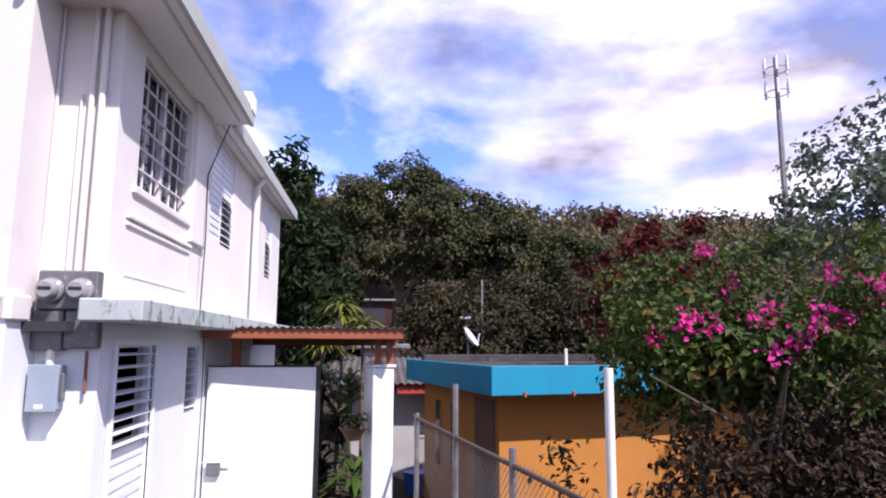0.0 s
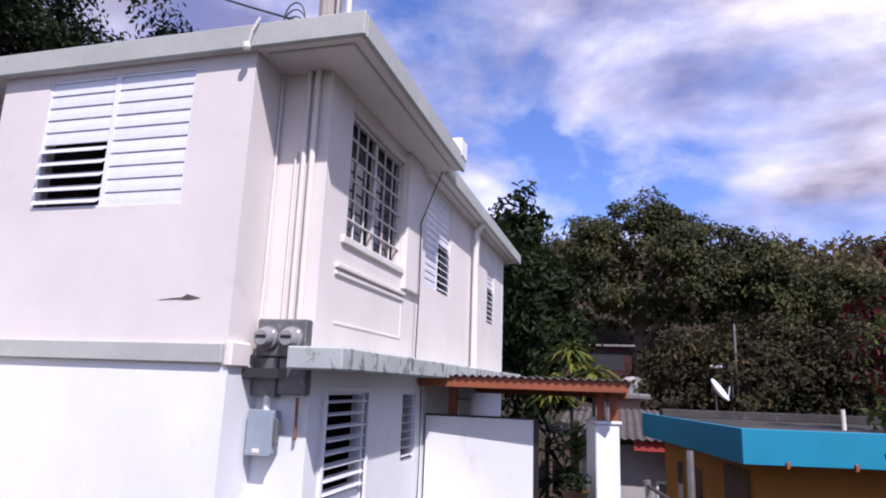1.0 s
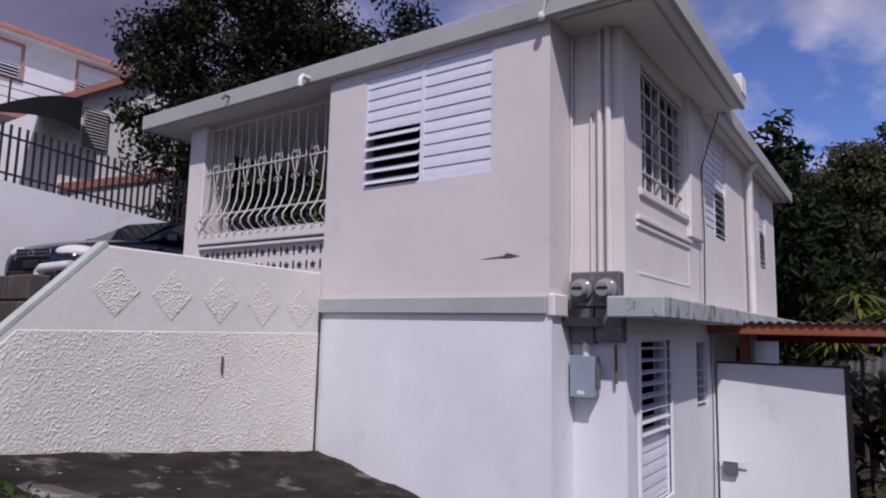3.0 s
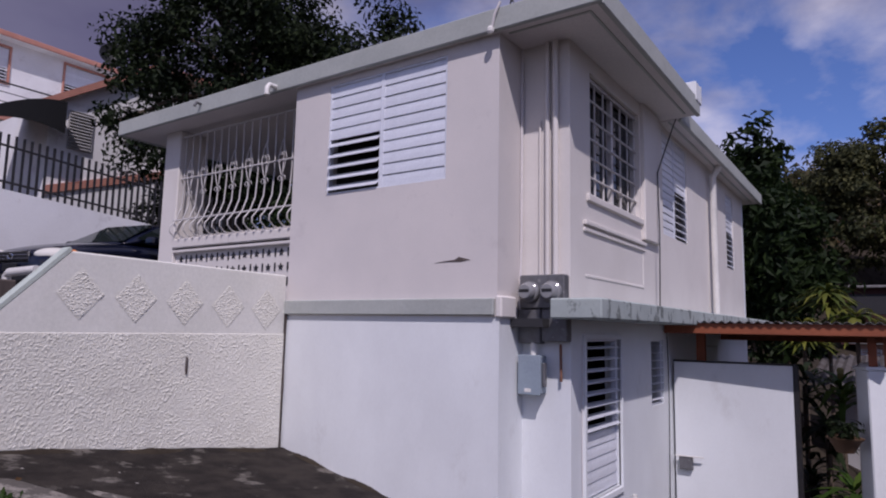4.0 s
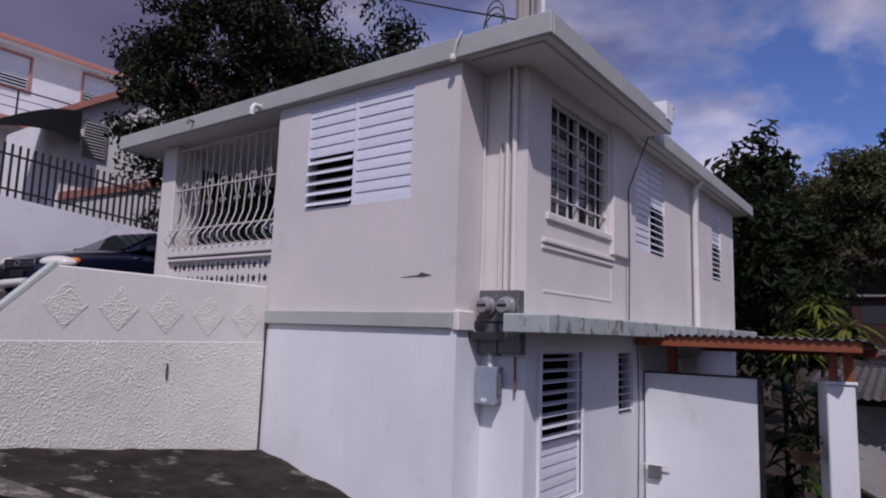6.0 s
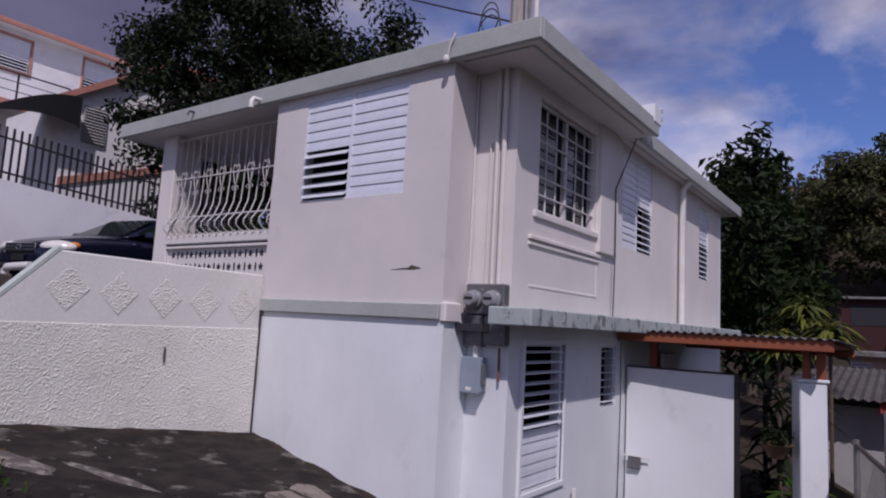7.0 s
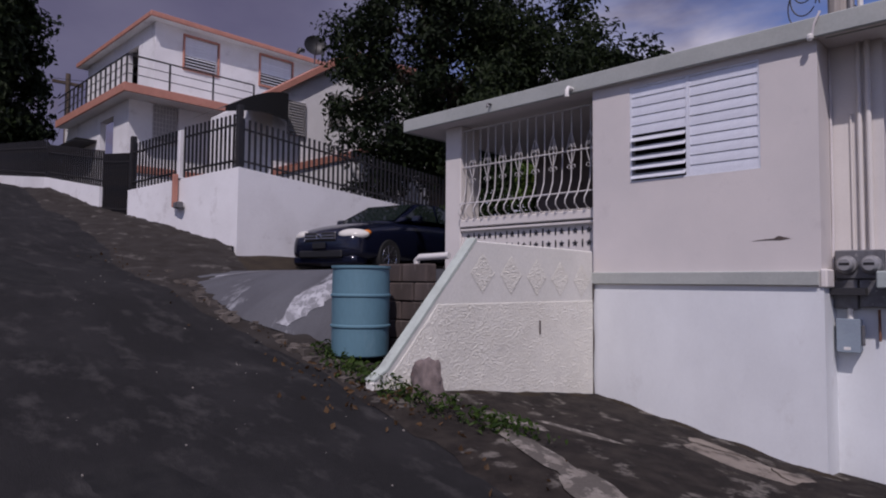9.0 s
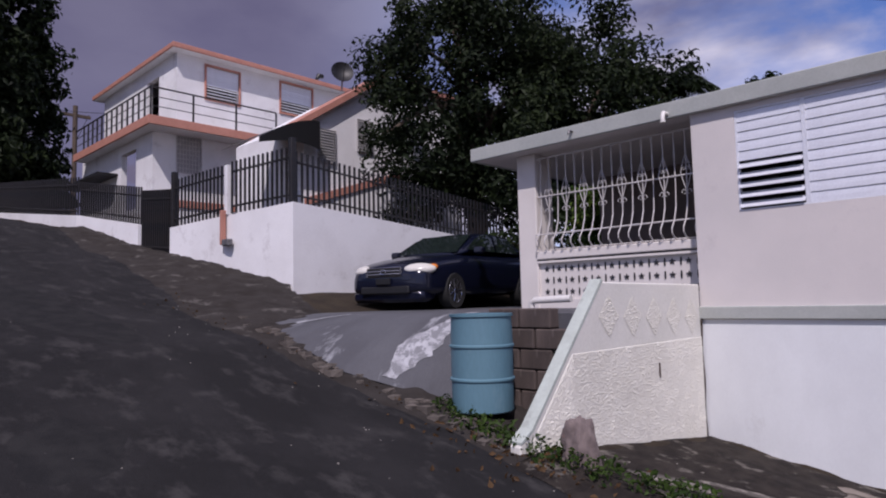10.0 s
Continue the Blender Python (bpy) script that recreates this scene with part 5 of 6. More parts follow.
def iron_fence(label, a, b, height, count, name="iron_fence"):
    """A run of black pickets between two base points, with two rails."""
    f = thing(name, label, "iron fence", "neighbour's fence")
    a, b = Vector(a), Vector(b)
    pk = part("picket", boxed(-0.017, 0.017, -0.017, 0.017, 0, height, 0.0), BLACKIRON, f)
    pk.matrix_basis = Matrix.Translation(a)
    for k in range(1, count + 1):
        again(pk, Matrix.Translation(a.lerp(b, k / count)), f)
    for h in (0.14, height - 0.2):
        part("rail", tube(bmesh.new(), [a + Vector((0, 0, h)), b + Vector((0, 0, h))], 0.022, 6), BLACKIRON, f)
    return f


iron_fence("black iron picket fence on the retaining wall", (-13.40, 2.80, 3.66), (-11.75, 3.08, 3.70), 1.02, 13)
iron_fence("black iron picket fence on the retaining wall", (-15.3, 2.50, 3.57), (-13.62, 2.78, 3.65), 1.0, 14)
iron_fence("black iron picket fence on the retaining wall", (-11.78, 3.2, 3.70), (-12.1, 9.5, 3.24), 0.95, 50)
iron_fence("black iron street gate between the white walls", (-16.5, 2.30, 3.08), (-15.42, 2.47, 2.98), 1.40, 13, "iron_gate")
iron_fence("black iron fence above the low white wall", (-19.4, 1.90, 4.2), (-16.7, 2.34, 3.74), 0.85, 26)
iron_fence("black iron fence above the low white wall", (-33, 2.05, 5.95), (-19.6, 1.90, 4.2), 1.0, 60)
gp = thing("gate_post", "black iron post at the fence corner", "gate post", "fence posts")
part("shaft", boxed(-11.83, -11.72, 3.06, 3.17, 3.68, 4.88, 0.006), BLACKIRON, gp)
copy_thing(gp, pose(-3.58, -0.60, -0.14))
fp = thing("fence_post", "white fence post with an orange foot", "fence post")
part("shaft", boxed(-13.57, -13.45, 2.72, 2.84, 3.64, 4.62, 0.008), NEIGHBOUR, fp)
part("foot", boxed(-13.55, -13.48, 2.62, 2.72, 3.05, 3.72, 0.008), ORANGETRIM, fp)
part("tap_box", boxed(-13.48, -13.24, 2.62, 2.74, 3.02, 3.15, 0.02), METER, fp)

nb_ = thing("neighbour_house", "white two-storey house with orange trim and balcony", "house")
BX, BY, BU = -23.4, 5.2, 6.0      # street face, corner of the lower storey, corner of the upper storey
WINS = [(7.05, 8.30, 9.28, 10.42), (10.08, 11.50, 9.36, 10.52)]
DARKWIN = (8.45, 9.35, 7.02, 7.80)
GRWIN = (6.0, 6.88, 6.45, 7.75)
bm = wall(bmesh.new(), BY, 16.0, 3.0, 7.9, BX, BX - 0.2, "x", [GRWIN, DARKWIN])
wall(bm, -30.5, BX - 0.2, 3.0, 7.9, BY, BY + 0.2, "y", [(-26.2, -24.8, 5.3, 7.4)])
part("lower_wall", bm, NEIGHBOUR, nb_)
bm = wall(bmesh.new(), BU, 16.0, 7.9, 10.66, BX, BX - 0.2, "x", WINS)
wall(bm, -30.5, BX - 0.2, 7.9, 10.66, BU, BU + 0.2, "y", [(-26.0, -24.9, 8.3, 10.2)])
part("upper_wall", bm, NEIGHBOUR, nb_)
# near-black mass behind the windows, standing for dark rooms
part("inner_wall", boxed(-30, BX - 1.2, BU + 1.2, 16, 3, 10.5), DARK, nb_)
part("roof", boxed(-31.0, BX + 0.40, BU - 0.30, 16.4, 10.66, 10.82), NEIGHBOUR, nb_)
bm = bmesh.new()
box(bm, BX + 0.38, BX + 0.44, BU - 0.34, 16.4, 10.66, 10.84, 0.02)
box(bm, -31.0, BX + 0.38, BU - 0.34, BU - 0.28, 10.66, 10.84, 0.02)
part("roof_trim", bm, ORANGETRIM, nb_, "orange roof edge")
part("roof_vent", tube(bmesh.new(), [(BX - 0.2, 11.9, 10.8), (BX - 0.2, 11.9, 11.15), (BX - 0.2, 12.0, 11.3), (BX - 0.2, 12.2, 11.32)], [0.07, 0.07, 0.11, 0.09], 8), BLACKPLASTIC, nb_, "black roof cowl")
YE = 9.4
part("balcony", prism(bmesh.new(), [(-30.0, BY - 0.45), (BX + 0.9, BY - 0.45), (BX + 0.9, YE), (BX, YE), (BX, BY), (-30, BY)], 7.74, 7.90), NEIGHBOUR, nb_)
bm = bmesh.new()
box(bm, BX + 0.88, BX + 0.95, BY - 0.5, YE, 7.73, 8.02, 0.01)
box(bm, -30, BX + 0.88, BY - 0.5, BY - 0.43, 7.73, 8.02, 0.01)
part("balcony_trim", bm, ORANGETRIM, nb_, "orange balcony edge")
rl_ = part("railing", tube(bmesh.new(), [(BX + 0.85, YE - 0.05, 8.97), (BX + 0.85, BY - 0.4, 8.97), (-30, BY - 0.4, 8.97)], 0.03, 6), BLACKIRON, nb_, "dark iron balcony railing")
for z in (8.35, 8.66):
    part("rail", tube(bmesh.new(), [(BX + 0.85, YE - 0.05, z), (BX + 0.85, BY - 0.4, z), (-30, BY - 0.4, z)], 0.016, 6), BLACKIRON, rl_)
ps = part("post", boxed(-0.025, 0.025, -0.025, 0.025, 7.95, 8.97), BLACKIRON, rl_)
ps.matrix_basis = pose(BX + 0.85, YE - 0.05, 0)
for q in (7.75, 6.2, BY - 0.4):
    again(ps, pose(BX + 0.85, q, 0), rl_)
for k in range(1, 14):
    again(ps, pose(BX + 0.85 - 0.5 * k, BY - 0.4, 0), rl_)
for y0, y1, z0, z1 in WINS:
    fr = bmesh.new()
    for a, b, e, f in ((y0 - 0.07, y0, z0 - 0.09, z1 + 0.08), (y1, y1 + 0.07, z0 - 0.09, z1 + 0.08), (y0, y1, z1, z1 + 0.08), (y0, y1, z0 - 0.09, z0)):
        box(fr, BX - 0.03, BX + 0.05, a, b, e, f, 0.01)
    part("window_trim", fr, ORANGETRIM, nb_, "orange window surround")
    jalousie("louvre_window", "x", BX - 0.03, y0, y1, z0, z1, 10, 6, nb_, 1, "white louvre shutters partly open")
jalousie("louvre_window", "x", BX - 0.05, *DARKWIN, 8, 0, nb_, 1, "dark open louvre window", material=GREYWALL)
y0, y1, z0, z1 = GRWIN
fr = bmesh.new()
for k in range(9):
    tube(fr, [(BX + 0.05, y0 + (y1 - y0) * k / 8, z0), (BX + 0.05, y0 + (y1 - y0) * k / 8, z1)], 0.016, 5)
    tube(fr, [(BX + 0.04, y0, z0 + (z1 - z0) * k / 8), (BX + 0.04, y1, z0 + (z1 - z0) * k / 8)], 0.016, 5)
part("window_grille", fr, GRILLE, nb_)
part("pane", boxed(BX - 0.12, BX - 0.1, y0, y1, z0, z1), GREYWALL, nb_)
part("base_trim", boxed(BX - 0.05, BX + 0.06, BY, 12, 5.25, 5.5, 0.01), ORANGETRIM, nb_)
part("side_awning", prism(bmesh.new(), [(-31, 4.5), (-26.5, 4.5), (-26.5, 5.2), (-31, 5.2)], 6.7, 6.78), BLACKPLASTIC, nb_)

an = thing("annex", "white annex with a sloping orange-edged roof", "house")
AX = -17.6
part("wall", prism(bmesh.new(), [(7.25, 2.9), (14.0, 2.9), (14.0, 9.1), (10.1, 9.0), (7.25, 7.15)], AX - 4, AX, "x"), NEIGHBOUR, an)
part("roof_edge", prism(bmesh.new(), [(6.85, 6.88), (10.1, 9.02), (14.2, 9.12), (14.2, 9.30), (10.05, 9.20), (6.80, 7.04)], AX - 0.7, AX + 0.22, "x"), ORANGETRIM, an, "orange roof edge")
for y, z in ((7.72, 6.05), (9.2, 6.6)):
    w_ = jalousie("louvre_window", "x", AX + 0.05, y, y + 0.65, z, z + 1.05, 12, 0, an, 1, "dark louvre window", material=GREYWALL)
part("base_trim", prism(bmesh.new(), [(7.25, 4.72), (11.0, 5.95), (11.0, 6.17), (7.25, 4.94)], AX, AX + 0.06, "x"), ORANGETRIM, an)
aw2 = thing("canopy", "dark curved canopy over the neighbour's entrance", "canopy")
bm = bmesh.new()
for k in range(12):
    a0, a1 = k / 12, (k + 1) / 12
    p0, p1 = (5.45 + 1.95 * a0, 6.34 + 0.76 * math.sin(a0 * math.pi / 2)), (5.45 + 1.95 * a1, 6.34 + 0.76 * math.sin(a1 * math.pi / 2))
    bm.faces.new([bm.verts.new(q) for q in ((AX - 1.5, *p0), (AX + 0.6, *p0), (AX + 0.6, *p1), (AX - 1.5, *p1))])
    bm.faces.new([bm.verts.new(q) for q in ((AX + 0.6, *p0), (AX + 0.6, *p1), (AX + 0.6, p1[0], p1[1] - 0.15 - 0.7 * a1), (AX + 0.6, p0[0], p0[1] - 0.15 - 0.7 * a0))])
part("cover", bm, BLACKPLASTIC, aw2)
dish("satellite_dish", "dark grey satellite dish on the annex roof", pose(-18.0, 8.95, 9.15), pose(0, 0, 0, 75, 0, 65), 0.36, BLACKPLASTIC)
pipe("utility_pole", "far wooden utility pole up the street", [(-52, 11.0, 4), (-52, 11.0, 16.4)], 0.16, BARK, "utility pole")
tagged(part("pole_crossarm", boxed(-52.1, -51.9, 10.0, 12.0, 15.6, 15.8), BARK), "wooden crossarm of the far pole", "crossarm")
wire("wire along the street", (-52, 10.1, 15.9), (-23, 16, 12.0), 0.8, 0.02)
wire("wire along the street", (-52, 11.9, 15.9), (-100, 20, 16), 0.8, 0.02)

# ---- parked car ----
car = thing("car", "dark blue parked saloon car on the driveway", "car", at=pose(-10.42, 5.88, 1.735, 0, 0, 11))
# nose towards -y, half width 0.85


def loft(sections, material, name, parent, label=""):
    """Joins cross-sections, each (y, [(x, z), ...]) from the sill over the roof line, mirrored."""
    bm = bmesh.new()
    rings = []
    for y, half in sections:
        pts = [(-x, z) for x, z in half] + [(x, z) for x, z in reversed(half)]
        rings.append([bm.verts.new((x, y, z)) for x, z in pts])
    for a, b in zip(rings, rings[1:]):
        for k in range(len(a)):
            bm.faces.new((a[k], a[(k + 1) % len(a)], b[(k + 1) % len(b)], b[k]))
    bm.faces.new(rings[0][::-1])
    bm.faces.new(rings[-1])
    o = part(name, bm, material, parent, label)
    sub = o.modifiers.new("round", "SUBSURF")
    sub.levels = sub.render_levels = 2
    return smooth(o, 60)


body = []
for y, w, zb, zs, zt in ((-2.20, 0.55, 0.32, 0.50, 0.60), (-2.14, 0.74, 0.24, 0.55, 0.70), (-1.9, 0.83, 0.20, 0.62, 0.80), (-1.4, 0.85, 0.20, 0.70, 0.90), (-0.85, 0.85, 0.20, 0.76, 0.97), (0.0, 0.855, 0.20, 0.80, 0.98), (0.9, 0.855, 0.20, 0.82, 1.0), (1.5, 0.85, 0.22, 0.84, 1.02), (2.05, 0.80, 0.26, 0.82, 1.02), (2.25, 0.66, 0.34, 0.70, 0.92)):
    body.append((y, [(w * 0.9, zb), (w, zb + 0.1), (w, zs - 0.1), (w * 0.985, zs), (w * 0.93, zt - 0.06), (w * 0.78, zt), (w * 0.3, zt + 0.035)]))
loft(body, CARPAINT, "body", car)
cab = []
for y, w, z0, z1 in ((-1.02, 0.70, 0.92, 0.95), (-0.55, 0.69, 0.94, 1.20), (-0.15, 0.645, 0.94, 1.41), (0.5, 0.63, 0.94, 1.465), (1.1, 0.63, 0.95, 1.43), (1.55, 0.65, 0.96, 1.22), (1.9, 0.66, 0.97, 1.0)):
    cab.append((y, [(0.77, z0), (w + (0.77 - w) * 0.4, z0 + (z1 - z0) * 0.55), (w * 0.95, z1 - 0.03 * (z1 > 1.1)), (w * 0.5, z1 + 0.01)]))
loft(cab, CARPAINT, "cabin", car)
for s in (-1, 1):
    bm = prism(bmesh.new(), [(-0.78, 1.0), (0.28, 0.99), (0.25, 1.32), (0.02, 1.34), (-0.28, 1.27)], -0.004, 0.004, "x", Matrix.Translation((s * 0.715, 0, 0)) @ pose(0, 0, 0, 0, -s * 16, 0) @ Matrix.Translation((s * 0.33, 0, 0)))
    part("side_window", bm, CARGLASS, car)
    bm = prism(bmesh.new(), [(0.36, 0.99), (1.25, 1.0), (1.0, 1.28), (0.36, 1.33)], -0.004, 0.004, "x", Matrix.Translation((s * 0.715, 0, 0)) @ pose(0, 0, 0, 0, -s * 16, 0) @ Matrix.Translation((s * 0.33, 0, 0)))
    part("side_window", bm, CARGLASS, car)
bm = bmesh.new()
bm.faces.new([bm.verts.new(q) for q in ((-0.63, -0.92, 1.0), (0.63, -0.92, 1.0), (0.54, -0.26, 1.365), (-0.54, -0.26, 1.365))])
ws = part("windscreen", bm, CARGLASS, car)
wsm = ws.modifiers.new("thick", "SOLIDIFY")
wsm.thickness = 0.008
wsm.offset = 1
for s in (-1, 1):
    bm = bmesh.new()
    bmesh.ops.create_uvsphere(bm, u_segments=20, v_segments=12, radius=1.0)
    h = smooth(part("headlight", bm, LAMPGLASS, car, "clear headlight with amber corner"))
    h.matrix_basis = pose(s * 0.60, -2.0, 0.67, 20, 0, s * 30) @ Matrix.Diagonal((0.27, 0.13, 0.095, 1))
    bm = bmesh.new()
    bmesh.ops.create_uvsphere(bm, u_segments=14, v_segments=8, radius=1.0)
    a = smooth(part("indicator", bm, AMBER, car, "amber indicator"))
    a.matrix_basis = pose(s * 0.765, -1.86, 0.705, 18, 0, s * 58) @ Matrix.Diagonal((0.085, 0.055, 0.05, 1))
    bm = boxed(-0.1, 0.1, -0.07, 0.07, -0.06, 0.06, 0.03)
    mr = part("mirror", bm, CARPAINT, car)
    mr.matrix_basis = pose(s * 0.93, -0.62, 1.03)
g = part("grille", boxed(-0.36, 0.36, -2.215, -2.16, 0.56, 0.70, 0.02), BLACKPLASTIC, car)
fr = bmesh.new()
tube(fr, [(-0.37, -2.2, 0.56), (-0.35, -2.2, 0.70), (0.35, -2.2, 0.70), (0.37, -2.2, 0.56), (-0.37, -2.2, 0.56)], 0.012, 6)
for z in (0.60, 0.65):
    tube(fr, [(-0.36, -2.218, z), (0.36, -2.218, z)], 0.006, 5)
part("chrome_surround", fr, CHROME, g)
part("badge", tube(bmesh.new(), [(0.055 * math.cos(a), -2.225, 0.635 + 0.038 * math.sin(a)) for a in np.linspace(0, 2 * math.pi, 16)], 0.008, 5), CHROME, g)
smooth(part("front_bumper", boxed(-0.74, 0.74, -2.14, -1.75, 0.13, 0.34, 0.06), CARPAINT, car), 40)
part("lower_intake", boxed(-0.5, 0.5, -2.205, -2.15, 0.27, 0.40, 0.02), BLACKPLASTIC, car)
part("number_plate", boxed(-0.15, 0.15, -2.235, -2.21, 0.43, 0.53, 0.005), BLACKPLASTIC, car)
for wx in (-0.76, 0.76):
    for wy in (-1.32, 1.28):
        tyre = part("wheel", smooth(part("tyre", lathe(bmesh.new(), [(0.2, -0.09), (0.29, -0.1), (0.31, -0.06), (0.31, 0.06), (0.29, 0.1), (0.2, 0.09)], 32), TYRE)).data and lathe(bmesh.new(), [(0.2, -0.05), (0.2, 0.05)], 24), BLACKPLASTIC, car)
        rubber = bpy.data.objects[[o.name for o in scene.objects if o.name.startswith("tyre") and o.parent is None][0]]
        rubber.parent = tyre
        tyre.matrix_basis = pose(wx, wy, 0.31, 0, 90, 0)
        rim = bmesh.new()
        s_ = 1 if wx > 0 else -1
        for k in range(7):
            box(rim, -0.022, 0.022, 0.03, 0.19, s_ * 0.085 - 0.01, s_ * 0.085 + 0.01, 0.004, pose(0, 0, 0, 0, 0, k * 360 / 7))
        lathe(rim, [(0.05, s_ * 0.1 - 0.012), (0.05, s_ * 0.1)], 12)
        tube(rim, [(0.195 * math.cos(a), 0.195 * math.sin(a), s_ * 0.08) for a in np.linspace(0, 2 * math.pi, 28)], 0.015, 6)
        part("rim", rim, CHROME, tyre, "silver spoked rim")

far_car = copy_thing(car, pose(-33.5, 1.0, float(street_z(-33.5, 1.0)), 0, 0, 84))
tagged(far_car, "dark car parked far up the street", "car")

# ---- trees and plants ----
tree("garden_shrub", "green garden shrub beyond the porch", (-10.4, 9.2, 1.5), (-10.4, 9.2, 3.0), (1.6, 0.9, 1.5), 17, LEAF_MID, 70, 60, 0.4, 0.14, 0.06, category="shrub")
tree("garden_shrub", "green garden shrub beyond the porch", (-8.9, 8.9, 1.5), (-9.0, 8.9, 3.0), (0.35, 0.9, 1.5), 18, LEAF_LIGHT, 40, 50, 0.35, 0.14, 0.05, category="shrub")
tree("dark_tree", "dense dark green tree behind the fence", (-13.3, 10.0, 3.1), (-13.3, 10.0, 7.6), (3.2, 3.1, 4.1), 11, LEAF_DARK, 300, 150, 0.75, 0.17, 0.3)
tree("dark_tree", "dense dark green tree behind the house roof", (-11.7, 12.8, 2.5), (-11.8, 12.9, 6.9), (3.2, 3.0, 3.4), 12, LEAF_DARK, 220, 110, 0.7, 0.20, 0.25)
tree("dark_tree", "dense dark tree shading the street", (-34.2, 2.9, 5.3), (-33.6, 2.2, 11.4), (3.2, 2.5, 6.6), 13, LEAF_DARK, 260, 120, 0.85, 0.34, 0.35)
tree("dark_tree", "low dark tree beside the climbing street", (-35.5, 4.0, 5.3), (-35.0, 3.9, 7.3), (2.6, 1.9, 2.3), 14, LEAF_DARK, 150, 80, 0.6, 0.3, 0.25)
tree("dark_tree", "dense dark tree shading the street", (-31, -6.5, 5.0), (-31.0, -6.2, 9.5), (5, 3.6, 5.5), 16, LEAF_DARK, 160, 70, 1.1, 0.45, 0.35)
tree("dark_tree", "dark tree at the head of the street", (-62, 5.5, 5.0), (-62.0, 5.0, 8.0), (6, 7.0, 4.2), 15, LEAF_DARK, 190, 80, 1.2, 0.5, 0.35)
MANGO = [((3.4, 46, 0), (3.6, 46, 9.6), (5.9, 4.6, 5.3)), ((10.6, 48, 0), (10.8, 48, 8.2), (3.4, 4, 4.4)), ((-5.6, 50, 0), (-5.2, 50, 8.6), (4.0, 3, 5.0)),
         ((17, 50, 0), (17, 50, 6.4), (4.6, 5, 4.6)), ((8, 38, -2), (8.5, 38, 2.0), (5.6, 4, 3.6)), ((16, 40, -2), (16.0, 40, 1.6), (6, 4, 4.0)), ((24, 46, 0), (24, 46, 4.0), (6, 5, 4.5))]
for k, (b_, c_, r_) in enumerate(MANGO):
    b_, c_ = (b_[0] - 2.0, *b_[1:]), (c_[0] - 2.0, *c_[1:])
    # trees 4 and 5, low and in front, get the leaves coloured as shaded
    tree("mango_tree", "large dense dark green mango tree on the slope", b_, c_, r_, 30 + k, LEAF_MANGO_SHADED if k in (4, 5) else LEAF_MANGO, 120 if k else 150, 230 if k else 290, 1.3, 0.34, 0.4, "trees on the slope", puffy=True)
# hillside wood, one uneven canopy
rng = np.random.default_rng(7)
n_h = 900
hx = rng.uniform(-40, 130, n_h)
hy = rng.uniform(56, 100, n_h)
hz = land_z(hx, hy) + rng.uniform(-0.5, 3.4, n_h)
w = rng.normal(size=(n_h * 60, 3))
w /= np.linalg.norm(w, axis=1, keepdims=True)
pts = np.repeat(np.stack([hx, hy, hz], 1), 60, 0) + w * rng.uniform(0.8, 2.4, (n_h * 60, 1)) * np.array([1.2, 1.2, 0.9])
hill = leaf_mesh("hillside_wood", pts, w + rng.normal(size=w.shape) * 0.5, rng.uniform(0.5, 1.1, len(pts)), rng, None, LEAF_HILL, 0.6)
tagged(hill, "brownish green wood covering the hillside", "woods", kind="stuff")
tree("broad_tree", "leafy tree with round leaves behind the bougainvillea", (8.2, 8.8, -1.5), (8.3, 8.8, 3.0), (2.3, 2.0, 2.2), 51, leaf_mat("grey_green_leaves", (0.05, 0.075, 0.06), (0.15, 0.20, 0.16)), 230, 44, 0.42, 0.12, 0.12, width=0.75)
tree("red_shrub", "tall dark red-leaved shrub", (5.0, 10.6, -1.8), (4.7, 10.6, 2.5), (1.2, 0.9, 1.25), 52, LEAF_RED, 60, 34, 0.30, 0.17, 0.05, category="shrub")

bush = thing("bougainvillea", "bougainvillea bush with magenta flowers over the fence", "bush")
rng = np.random.default_rng(61)
bm = bmesh.new()
cl = [((3.4, 5.8, 1.3), (0.9, 0.9, 0.6)), ((4.7, 5.6, 1.45), (1.3, 1.0, 0.95)), ((4.2, 6.4, 1.6), (1.5, 1.2, 1.0)), ((5.8, 6.2, 1.2), (1.5, 1.5, 1.6)), ((3.0, 6.0, 1.5), (0.8, 0.8, 0.7))]
for k in range(26):
    e = Vector((rng.uniform(2.2, 6), rng.uniform(4.6, 7), rng.uniform(0.2, 2.6)))
    s = Vector((4.0 + rng.uniform(-0.8, 0.8), 5.8 + rng.uniform(-0.4, 0.4), -0.6))
    tube(bm, [s, s.lerp(e, 0.5) + Vector((0, 0, 0.4)), e], [0.03, 0.018, 0.006], 5)
tagged(part("stem", bm, BARK, bush), kind="stuff")
P_, O_ = [], []
for c_, r_ in cl:
    p_, o_, _ = clumps(rng, c_, r_, 90, 0.28, 38, 0.5)
    P_.append(p_)
    O_.append(o_)
P_, O_ = np.concatenate(P_), np.concatenate(O_)
leaf_mesh("leaves", P_, O_, rng.uniform(0.06, 0.13, len(P_)), rng, bush, LEAF_BUSH, 0.6)
# dry lower mass; its dark colour also carries the shade under the bush
p_, o_, _ = clumps(rng, (4.1, 5.2, 0.15), (2.4, 0.95, 1.0), 300, 0.25, 36, 0.3)
leaf_mesh("undergrowth", p_, o_, rng.uniform(0.05, 0.12, len(p_)), rng, bush, LEAF_UNDER, 0.5, "dry brown undergrowth, coloured darker for the bush's shade")
fl = []
